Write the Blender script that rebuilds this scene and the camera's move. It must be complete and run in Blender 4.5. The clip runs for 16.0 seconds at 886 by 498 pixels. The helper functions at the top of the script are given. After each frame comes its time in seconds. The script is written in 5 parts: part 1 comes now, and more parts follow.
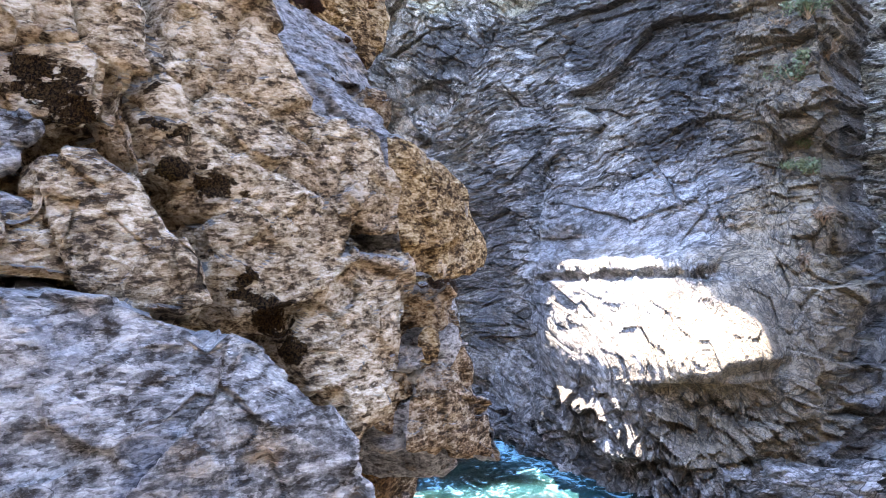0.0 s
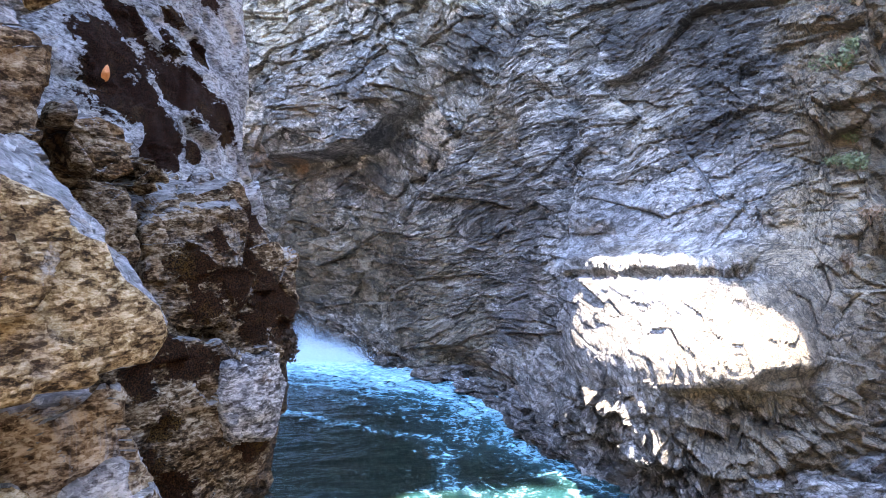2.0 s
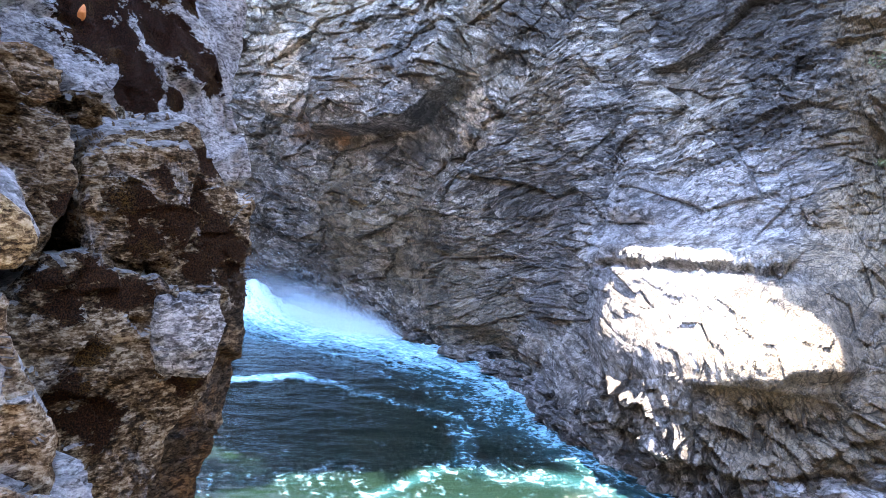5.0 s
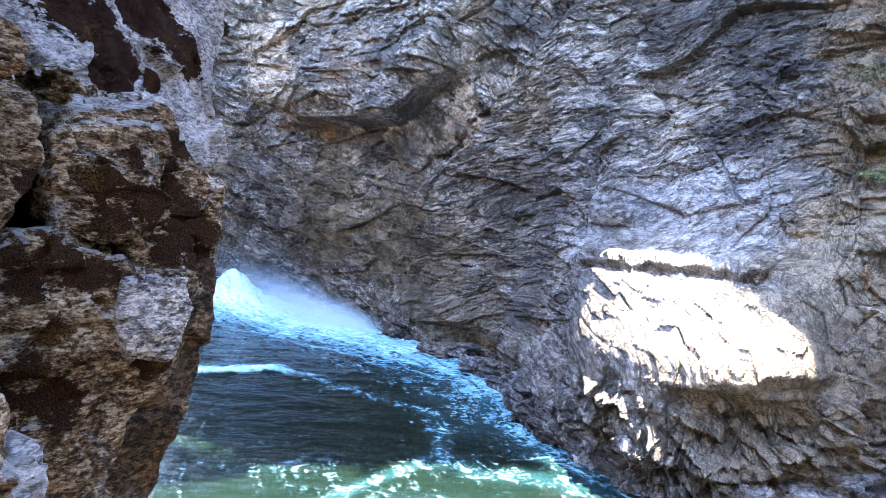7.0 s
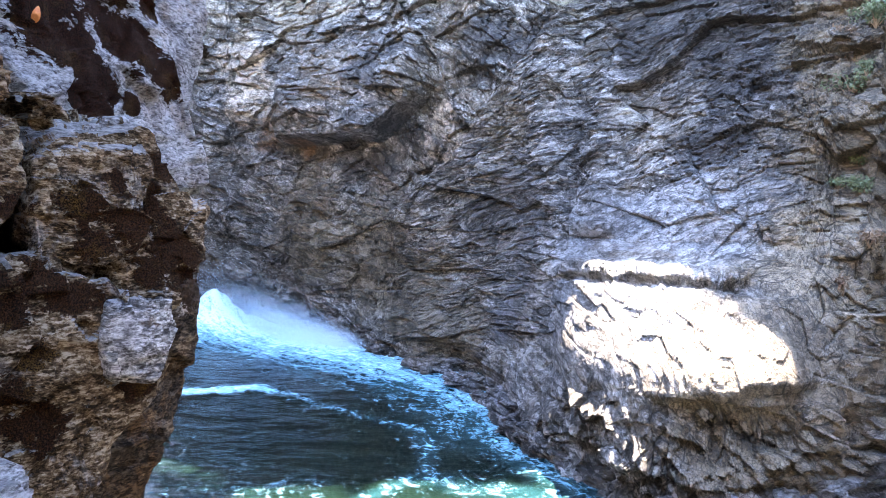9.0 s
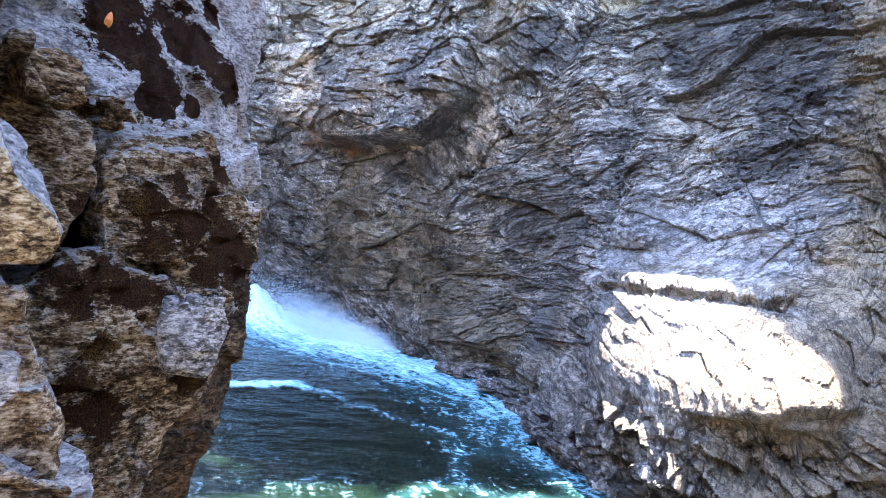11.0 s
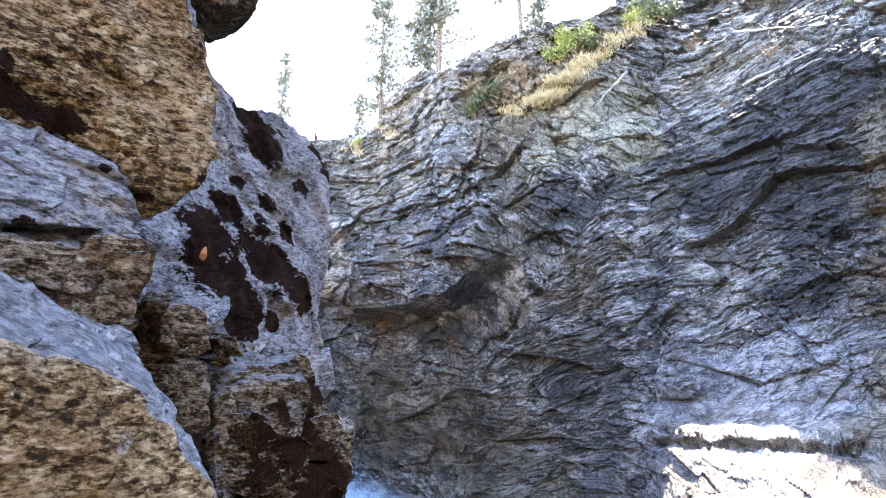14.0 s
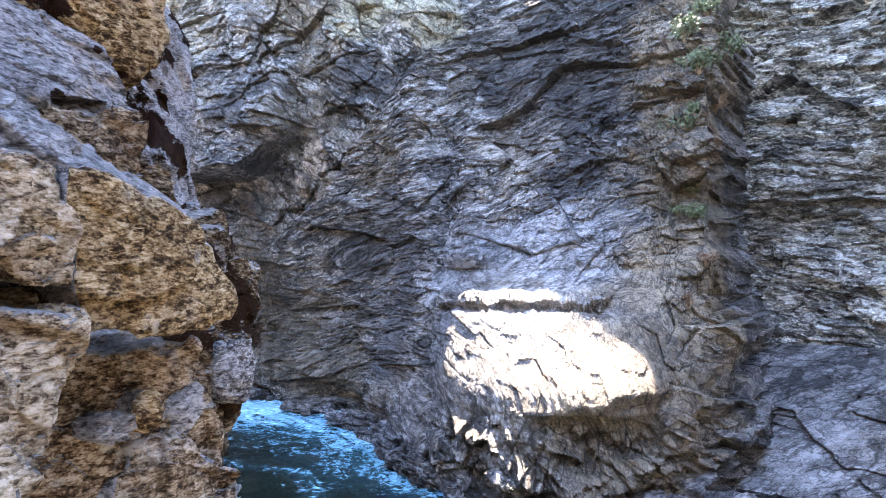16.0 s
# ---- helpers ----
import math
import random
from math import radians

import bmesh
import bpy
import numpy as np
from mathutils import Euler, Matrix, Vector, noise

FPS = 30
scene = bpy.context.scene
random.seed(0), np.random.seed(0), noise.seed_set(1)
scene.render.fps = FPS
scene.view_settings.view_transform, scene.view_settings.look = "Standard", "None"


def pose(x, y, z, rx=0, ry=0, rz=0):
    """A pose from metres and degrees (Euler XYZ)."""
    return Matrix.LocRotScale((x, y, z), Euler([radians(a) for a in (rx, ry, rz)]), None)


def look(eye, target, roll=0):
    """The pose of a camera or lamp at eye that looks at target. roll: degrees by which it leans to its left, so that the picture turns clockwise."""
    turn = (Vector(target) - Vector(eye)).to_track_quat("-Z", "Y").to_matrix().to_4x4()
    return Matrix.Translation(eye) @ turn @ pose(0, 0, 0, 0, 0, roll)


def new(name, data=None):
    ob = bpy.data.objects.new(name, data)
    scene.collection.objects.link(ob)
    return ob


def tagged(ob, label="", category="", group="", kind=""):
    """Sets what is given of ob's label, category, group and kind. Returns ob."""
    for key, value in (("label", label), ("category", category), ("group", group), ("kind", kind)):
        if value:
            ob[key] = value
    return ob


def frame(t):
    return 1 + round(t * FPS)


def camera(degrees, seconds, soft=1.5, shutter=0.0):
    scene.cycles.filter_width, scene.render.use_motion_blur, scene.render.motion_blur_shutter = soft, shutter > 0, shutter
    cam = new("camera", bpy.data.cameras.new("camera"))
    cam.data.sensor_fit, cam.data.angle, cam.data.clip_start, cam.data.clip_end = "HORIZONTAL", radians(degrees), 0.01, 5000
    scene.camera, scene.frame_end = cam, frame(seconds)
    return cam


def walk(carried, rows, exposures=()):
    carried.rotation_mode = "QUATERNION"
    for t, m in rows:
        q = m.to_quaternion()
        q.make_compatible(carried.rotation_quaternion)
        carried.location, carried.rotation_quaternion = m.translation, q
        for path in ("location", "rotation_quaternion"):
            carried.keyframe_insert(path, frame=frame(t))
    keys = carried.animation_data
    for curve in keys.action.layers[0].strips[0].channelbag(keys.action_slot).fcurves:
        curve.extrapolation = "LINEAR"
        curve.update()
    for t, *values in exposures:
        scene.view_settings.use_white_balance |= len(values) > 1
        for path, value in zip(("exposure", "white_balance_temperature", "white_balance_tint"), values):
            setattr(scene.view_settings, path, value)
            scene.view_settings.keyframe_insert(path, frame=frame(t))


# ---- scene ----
cam = camera(67.34, 16.0, soft=0.4)
walk(cam, [
    (0, look((-0.960, -0.871, 11.085), (0.808, 19.050, 11.309), -3.56)),
    (0.5, look((-0.884, -0.736, 11.129), (0.733, 19.198, 11.235), -3.26)),
    (1, look((-0.587, -0.454, 11.131), (0.820, 19.497, 11.135), -3.02)),
    (1.5, look((-0.390, -0.172, 11.166), (0.805, 19.793, 11.156), -2.97)),
    (2, look((-0.286, -0.007, 11.192), (0.436, 19.980, 11.224), -2.64)),
    (2.5, look((-0.199, 0.062, 11.194), (0.041, 20.060, 11.204), -1.95)),
    (3, look((-0.125, 0.062, 11.158), (-0.233, 20.062, 11.062), -1.32)),
    (3.5, look((-0.043, 0.033, 11.133), (-0.018, 20.029, 10.732), -1.37)),
    (4, look((-0.008, 0.006, 11.131), (-0.010, 19.999, 10.632), -1.36)),
    (4.5, look((-0.022, 0.000, 11.112), (-0.284, 19.990, 10.537), -0.19)),
    (4.7, look((-0.025, -0.004, 11.117), (-0.372, 19.986, 10.565), 0.43)),
    (6.8, look((-0.004, 0.003, 11.108), (-0.134, 19.993, 10.494), 2.93)),
    (7, look((0.007, -0.002, 11.104), (0.125, 19.988, 10.459), 2.93)),
    (7.5, look((-0.000, 0.000, 11.100), (0.030, 19.993, 10.565), 2.59)),
    (8, look((-0.004, -0.001, 11.097), (0.134, 19.991, 10.570), 2.20)),
    (8.5, look((-0.008, 0.001, 11.104), (0.318, 19.996, 10.847), 1.88)),
    (8.7, look((0.005, -0.011, 11.106), (0.644, 19.978, 10.940), 1.69)),
    (10.8, look((0.012, -0.070, 11.108), (-0.209, 19.927, 10.872), 3.61)),
    (11, look((-0.016, -0.064, 11.123), (-0.540, 19.929, 11.028), 4.04)),
    (11.5, look((-0.033, -0.070, 11.137), (-0.715, 19.918, 11.000), 4.09)),
    (12, look((-0.044, -0.081, 11.155), (-0.748, 19.880, 12.175), 1.74)),
    (12.2, look((-0.055, -0.105, 11.160), (-1.144, 19.755, 13.256), 0.75)),
    (12.5, look((-0.085, -0.077, 11.203), (-1.535, 19.536, 14.838), -0.59)),
    (13, look((-0.114, -0.064, 11.212), (-1.897, 19.392, 15.491), -0.89)),
    (13.5, look((-0.137, -0.076, 11.219), (-2.145, 19.267, 15.890), -1.05)),
    (14, look((-0.193, -0.142, 11.245), (-1.748, 19.233, 15.954), -0.41)),
    (14.5, look((-0.306, -0.274, 11.265), (-1.099, 19.344, 15.078), -0.14)),
    (15, look((-0.407, -0.443, 11.244), (0.057, 19.357, 14.029), -0.42)),
    (15.5, look((-0.452, -0.604, 11.205), (1.245, 19.215, 13.282), -0.96)),
    (15.8, look((-0.497, -0.651, 11.171), (2.678, 19.046, 12.562), -1.19)),
    (16, look((-0.540, -0.733, 11.138), (3.928, 18.740, 12.032), -1.11)),
], exposures=[(t, stops, 7350, 19) for t, stops in [(0, 4.88), (2, 4.98), (7, 5.0), (11.5, 5.0), (12.5, 4.95), (13.5, 4.75), (15, 4.6), (16, 4.75)]])

# ---- world and sun ----
SUN_AZ, SUN_EL = 24.0, 58.0        # bearing from +y towards +x, height, in degrees
world = bpy.data.worlds.new("sky")
scene.world = world
world.use_nodes = True
wn = world.node_tree
sky = wn.nodes.new("ShaderNodeTexSky")
sky.sky_type, sky.sun_disc = "NISHITA", False
sky.air_density, sky.dust_density, sky.ozone_density = 1.0, 0.3, 3.0
sky.sun_elevation, sky.sun_rotation = radians(SUN_EL), radians(SUN_AZ)
wn.links.new(sky.outputs[0], wn.nodes["Background"].inputs[0])
wn.nodes["Background"].inputs[1].default_value = 0.15
sun = new("sun", bpy.data.lights.new("sun", "SUN"))
sun.data.energy, sun.data.angle, sun.data.color = 5.0, radians(0.5), (1.0, 0.95, 0.86)
to_sun = Vector((math.sin(radians(SUN_AZ)) * math.cos(radians(SUN_EL)), math.cos(radians(SUN_AZ)) * math.cos(radians(SUN_EL)), math.sin(radians(SUN_EL))))
sun.matrix_world = look(to_sun * 60, (0, 0, 0))


# ---- noise on arrays of points ----
def mix_hash(i, j, k, seed):
    h = (i * 73856093) ^ (j * 19349663) ^ (k * 83492791) ^ (seed * 2654435761)
    h = (h ^ (h >> 13)) * 1274126177 & 0xFFFFFFFF
    h = (h ^ (h >> 16)) * 2246822519 & 0xFFFFFFFF
    return (h ^ (h >> 15)) & 0xFFFFFF


def value_noise(p, seed=0):
    """Smooth noise from -1 to 1 at the rows of p."""
    b = np.floor(p).astype(np.int64)
    f = p - b
    f = f * f * f * (f * (f * 6 - 15) + 10)
    total = np.zeros(len(p))
    for dx in (0, 1):
        wx = f[:, 0] if dx else 1 - f[:, 0]
        for dy in (0, 1):
            wy = f[:, 1] if dy else 1 - f[:, 1]
            for dz in (0, 1):
                wz = f[:, 2] if dz else 1 - f[:, 2]
                total += wx * wy * wz * mix_hash(b[:, 0] + dx, b[:, 1] + dy, b[:, 2] + dz, seed)
    return total / 0xFFFFFF * 2 - 1


def fractal(p, octaves=4, seed=0, gain=0.5):
    total, amp, norm = np.zeros(len(p)), 1.0, 0.0
    for o in range(octaves):
        total += amp * value_noise(p * 2.0 ** o + 17.3 * o, seed + o)
        norm += amp
        amp *= gain
    return total / norm


def facets(p, seed=0):
    """Chipped planes: each cell of random points carries its own tilted plane; also the distance to the next cell."""
    b = np.floor(p).astype(np.int64)
    best, second, plane = np.full(len(p), 9.0), np.full(len(p), 9.0), np.zeros(len(p))
    for dx in (-1, 0, 1):
        for dy in (-1, 0, 1):
            for dz in (-1, 0, 1):
                c = b + (dx, dy, dz)
                r = [mix_hash(c[:, 0], c[:, 1], c[:, 2], seed + n) / 0xFFFFFF for n in range(6)]
                off = p - c - np.stack(r[:3], 1)
                d = np.sqrt((off ** 2).sum(1))
                tilt = (off * (np.stack(r[3:], 1) - 0.5)).sum(1) * 2 + (r[3] - 0.5)
                near = d < best
                second = np.where(near, best, np.minimum(second, d))
                plane = np.where(near, tilt, plane)
                best = np.where(near, d, best)
    return plane, second - best


def plates(u, v, seed=0):
    """Chipped plates over a plane: each cell carries its own tilted plane; also the distance to the next cell."""
    bu, bv = np.floor(u).astype(np.int64), np.floor(v).astype(np.int64)
    best, second, plane = np.full(len(u), 9.0), np.full(len(u), 9.0), np.zeros(len(u))
    for dx in (-1, 0, 1):
        for dy in (-1, 0, 1):
            cu, cv = bu + dx, bv + dy
            h = mix_hash(cu, cv, cu * 0 + 3, seed)
            g = mix_hash(cu, cv, cu * 0 + 5, seed + 1)
            ou, ov = u - cu - (h & 4095) / 4095, v - cv - (h >> 12) / 4095
            d = np.hypot(ou, ov)
            tu, tv, lift = (g & 255) / 255 - 0.5, (g >> 8 & 255) / 255 - 0.62, (g >> 16) / 255 - 0.5
            near = d < best
            second = np.where(near, best, np.minimum(second, d))
            plane = np.where(near, lift + 1.1 * ou * tu + 1.5 * ov * tv, plane)
            best = np.where(near, d, best)
    return plane, second - best


def smooth_step(a, b, x):
    t = np.clip((x - a) / (b - a), 0, 1)
    return t * t * (3 - 2 * t)


def sheet(name, points, rows, cols, material, closed=False, smooth=True):
    """A mesh over a grid of points, rows by cols."""
    idx = np.arange(rows * cols).reshape(rows, cols)
    if closed:
        idx = np.concatenate([idx, idx[:, :1]], 1)
    quads = np.stack([idx[:-1, :-1], idx[:-1, 1:], idx[1:, 1:], idx[1:, :-1]], -1).reshape(-1, 4)
    me = bpy.data.meshes.new(name)
    me.vertices.add(len(points))
    me.vertices.foreach_set("co", np.asarray(points, np.float32).ravel())
    me.loops.add(quads.size)
    me.loops.foreach_set("vertex_index", quads.astype(np.int32).ravel())
    me.polygons.add(len(quads))
    me.polygons.foreach_set("loop_start", np.arange(0, quads.size, 4, dtype=np.int32))
    me.polygons.foreach_set("use_smooth", np.full(len(quads), smooth))
    me.update(calc_edges=True)
    me.validate()
    me.materials.append(material)
    return new(name, me)


def grid_normals(p, rows, cols, closed=False):
    g = p.reshape(rows, cols, 3)
    if closed:
        du = np.roll(g, -1, 1) - np.roll(g, 1, 1)
    else:
        du = np.gradient(g, axis=1)
    n = np.cross(du, np.gradient(g, axis=0))
    n /= np.maximum(np.linalg.norm(n, axis=2, keepdims=True), 1e-9)
    return n.reshape(-1, 3)


def part(name, bm, material, parent, label=""):
    me = bpy.data.meshes.new(name)
    bm.to_mesh(me)
    bm.free()
    me.materials.append(material)
    ob = new(name, me)
    ob.parent = parent
    return tagged(ob, label)


# ---- materials ----
class Nodes:
    """A short hand for building node materials."""
    def __init__(self, name):
        self.mat = bpy.data.materials.new(name)
        self.mat.use_nodes = True
        self.tree = self.mat.node_tree
        self.bsdf = self.tree.nodes["Principled BSDF"]
        self.geo = self.tree.nodes.new("ShaderNodeNewGeometry")
        self.pos = self.geo.outputs["Position"]

    def put(self, socket, value):
        if isinstance(value, bpy.types.NodeSocket):
            self.tree.links.new(value, socket)
        else:
            socket.default_value = value

    def math(self, op, a, b=0.0, clamp=False):
        n = self.tree.nodes.new("ShaderNodeMath")
        n.operation, n.use_clamp = op, clamp
        self.put(n.inputs[0], a), self.put(n.inputs[1], b)
        return n.outputs[0]

    def stretch(self, vector, scale, turn=(0, 0, 0)):
        n = self.tree.nodes.new("ShaderNodeMapping")
        n.inputs["Rotation"].default_value = [radians(a) for a in turn]
        n.inputs["Scale"].default_value = scale
        self.put(n.inputs[0], vector)
        return n.outputs[0]

    def noise(self, scale, detail=6, rough=0.6, vector=None, warp=0.0):
        n = self.tree.nodes.new("ShaderNodeTexNoise")
        n.inputs["Scale"].default_value, n.inputs["Detail"].default_value = scale, detail
        n.inputs["Roughness"].default_value, n.inputs["Distortion"].default_value = rough, warp
        self.put(n.inputs["Vector"], vector or self.pos)
        return n.outputs[0]

    def noise_colour(self, scale):
        n = self.tree.nodes.new("ShaderNodeTexNoise")
        n.inputs["Scale"].default_value, n.inputs["Detail"].default_value = scale, 4
        self.put(n.inputs["Vector"], self.pos)
        return n.outputs["Color"]

    def cells(self, scale, vector=None, feature="F1"):
        n = self.tree.nodes.new("ShaderNodeTexVoronoi")
        n.feature = feature
        n.inputs["Scale"].default_value = scale
        self.put(n.inputs["Vector"], vector or self.pos)
        return n.outputs[0]

    def cell_colour(self, scale, vector):
        n = self.tree.nodes.new("ShaderNodeTexVoronoi")
        n.inputs["Scale"].default_value = scale
        self.put(n.inputs["Vector"], vector)
        return n.outputs["Color"]

    def ramp(self, fac, stops):
        n = self.tree.nodes.new("ShaderNodeValToRGB")
        while len(n.color_ramp.elements) < len(stops):
            n.color_ramp.elements.new(0.5)
        for e, (at, col) in zip(n.color_ramp.elements, stops):
            e.position, e.color = at, (*col, 1) if len(col) == 3 else col
        self.put(n.inputs[0], fac)
        return n.outputs[0]

    def band(self, fac, lo, hi):
        n = self.tree.nodes.new("ShaderNodeMapRange")
        n.interpolation_type = "SMOOTHSTEP"
        self.put(n.inputs[0], fac)
        n.inputs[1].default_value, n.inputs[2].default_value = lo, hi
        return n.outputs[0]

    def mix(self, fac, a, b, blend="MIX"):
        n = self.tree.nodes.new("ShaderNodeMix")
        n.data_type, n.blend_type = "RGBA", blend
        self.put(n.inputs[0], fac)
        self.put(n.inputs[6], (*a, 1) if isinstance(a, tuple) else a)
        self.put(n.inputs[7], (*b, 1) if isinstance(b, tuple) else b)
        return n.outputs[2]

    def axis(self, which, socket=None):
        n = self.tree.nodes.new("ShaderNodeSeparateXYZ")
        self.put(n.inputs[0], socket or self.pos)
        return n.outputs[which]

    def bump(self, height, strength, distance, before=None):
        n = self.tree.nodes.new("ShaderNodeBump")
        n.inputs["Strength"].default_value, n.inputs["Distance"].default_value = strength, distance
        self.put(n.inputs["Height"], height)
        if before:
            self.put(n.inputs["Normal"], before)
        return n.outputs[0]

    def done(self, colour, rough, normal=None):
        self.put(self.bsdf.inputs["Base Color"], (*colour, 1) if isinstance(colour, tuple) else colour)
        self.put(self.bsdf.inputs["Roughness"], rough)
        if normal:
            self.put(self.bsdf.inputs["Normal"], normal)
        return self.mat


def spots(m, centres, fray=1.0, scale=0.35, up=1.0, warp=0.0):
    """A mask round the given centres (place, radius), with a frayed edge and bent outlines."""
    near = None
    bent = m.tree.nodes.new("ShaderNodeVectorMath")
    m.put(bent.inputs[0], m.pos)
    m.put(bent.inputs[1], m.stretch(m.noise_colour(scale * 0.8), (warp, warp, warp)))
    bent = m.stretch(bent.outputs[0], (1, 1, up))
    for centre, size in centres:
        n = m.tree.nodes.new("ShaderNodeVectorMath")
        n.operation = "DISTANCE"
        m.put(n.inputs[0], bent)
        n.inputs[1].default_value = (centre[0] + warp / 2, centre[1] + warp / 2, (centre[2] + warp / 2) * up)
        d = m.math("DIVIDE", n.outputs["Value"], size)
        near = d if near is None else m.math("MINIMUM", near, d)
    edge = m.math("MULTIPLY", m.math("SUBTRACT", m.noise(scale, 7, 0.65, m.stretch(m.pos, (1, 1, 1.6), (25, 0, 0)), 0.8), 0.5), 3.4 * fray)
    return m.math("ADD", near, edge)


def schist(name, tones, grain=1.0, stain=(0.16, 0.12, 0.075), marks=(), layered=True, turn=(0, 0, 0), shade=0.55):
    """Foliated grey rock: slivers and broken blocks (attribute "sheet"), ochre stains, pale veins; marks: (centres, colour, strength)."""
    m = Nodes(name)
    at, sh = m.tree.nodes.new("ShaderNodeAttribute"), m.tree.nodes.new("ShaderNodeAttribute")
    at.attribute_name, sh.attribute_name = "layer", "sheet"
    bed = at.outputs["Vector"] if layered else m.stretch(m.pos, (1, 1, 1), turn)
    thin = sh.outputs["Fac"]
    lay, blk = m.stretch(bed, (0.34 * grain, 0.4 * grain, grain)), m.stretch(bed, (0.6 * grain, 0.5 * grain, grain))
    bent = m.tree.nodes.new("ShaderNodeVectorMath")
    m.put(bent.inputs[0], m.mix(thin, blk, lay))
    m.put(bent.inputs[1], m.stretch(m.noise_colour(0.8 * grain), (0.55, 0.55, 0.55)))
    bed = bent.outputs[0]
    grit = m.noise(5.0 * grain, 9, 0.78, None, 0.4)
    bands = m.noise(1.1, 9, 0.72, bed, 0.4)
    chunk = m.axis(0, m.cell_colour(0.85, bed))
    chip = m.axis(1, m.cell_colour(2.6, bed))
    flake = m.axis(2, m.cell_colour(6.5, bed))
    gap_a, gap_b, gap_c = [m.cells(size, bed, "DISTANCE_TO_EDGE") for size in (0.85, 2.6, 6.5)]
    piece = m.math("ADD", m.math("MULTIPLY", m.math("SUBTRACT", chunk, 0.5), 0.09), m.math("ADD", m.math("MULTIPLY", m.math("SUBTRACT", chip, 0.5), 0.12), m.math("MULTIPLY", m.math("SUBTRACT", flake, 0.5), 0.12)))
    tone = m.math("ADD", m.math("MULTIPLY", bands, 0.5), m.math("MULTIPLY", grit, 0.5))
    tone = m.math("ADD", tone, piece)
    col = m.ramp(tone, [(0.40, tones[0]), (0.465, tones[1]), (0.54, tones[2]), (0.62, tones[3])])
    big = m.noise(0.11 * grain, 6, 0.65)
    col = m.mix(m.math("MULTIPLY", m.band(big, 0.47, 0.62), 0.6), col, m.mix(0.7, col, stain))
    pale = m.noise(0.2 * grain, 8, 0.7, m.stretch(m.pos, (1, 1, 1.5)), 0.5)
    col = m.mix(m.math("MULTIPLY", m.band(pale, 0.55, 0.66), 0.45), col, m.mix(m.band(tone, 0.40, 0.58), (0.10, 0.092, 0.083), (0.36, 0.34, 0.31)))
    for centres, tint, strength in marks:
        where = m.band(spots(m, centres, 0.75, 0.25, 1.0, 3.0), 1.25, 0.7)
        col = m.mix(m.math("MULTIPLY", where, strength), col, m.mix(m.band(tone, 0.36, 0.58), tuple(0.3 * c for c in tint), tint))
    dim = m.noise(0.055 * grain, 5, 0.62, None, 0.6)
    col = m.mix(m.math("MULTIPLY", m.band(dim, 0.56, 0.42), shade), col, m.mix(1.0, col, (0.30, 0.29, 0.30), "MULTIPLY"))
    crinkle = m.noise(13.0 * grain, 6, 0.7, m.stretch(m.pos, (0.7, 0.7, 1.5)), 0.8)
    col = m.mix(m.math("MULTIPLY", m.band(crinkle, 0.47, 0.38), 0.6), col, (0.014, 0.013, 0.012))
    rare = m.band(m.noise(0.55 * grain, 5, 0.65), 0.44, 0.56)
    line = m.math("MULTIPLY", m.math("MAXIMUM", m.band(gap_a, 0.05, 0.008), m.math("MULTIPLY", m.band(gap_b, 0.07, 0.01), 0.8)), rare)
    line = m.math("MAXIMUM", line, m.math("MULTIPLY", m.band(gap_c, 0.11, 0.02), m.math("MULTIPLY", m.band(m.noise(0.9 * grain, 4, 0.6), 0.42, 0.54), 0.75)))
    vein = m.noise(0.7, 5, 0.6, bed, 1.2)
    edge = m.math("MULTIPLY", m.band(m.math("ABSOLUTE", m.math("SUBTRACT", vein, 0.53)), 0.010, 0.003), 0.22)
    col = m.mix(edge, col, (0.42, 0.41, 0.39))
    col = m.mix(m.math("MULTIPLY", line, 0.8), col, (0.012, 0.011, 0.010))
    height = m.math("SUBTRACT", m.math("ADD", m.math("MULTIPLY", piece, 2.0), bands), m.math("MULTIPLY", line, 0.35))
    normal = m.bump(height, 0.7, 0.42 / grain)
    normal = m.bump(m.math("ADD", grit, m.math("MULTIPLY", crinkle, 0.45)), 0.9, 0.16 / grain, normal)
    m.bsdf.inputs["Specular IOR Level"].default_value = 0.3
    return m.done(col, 0.8, normal)


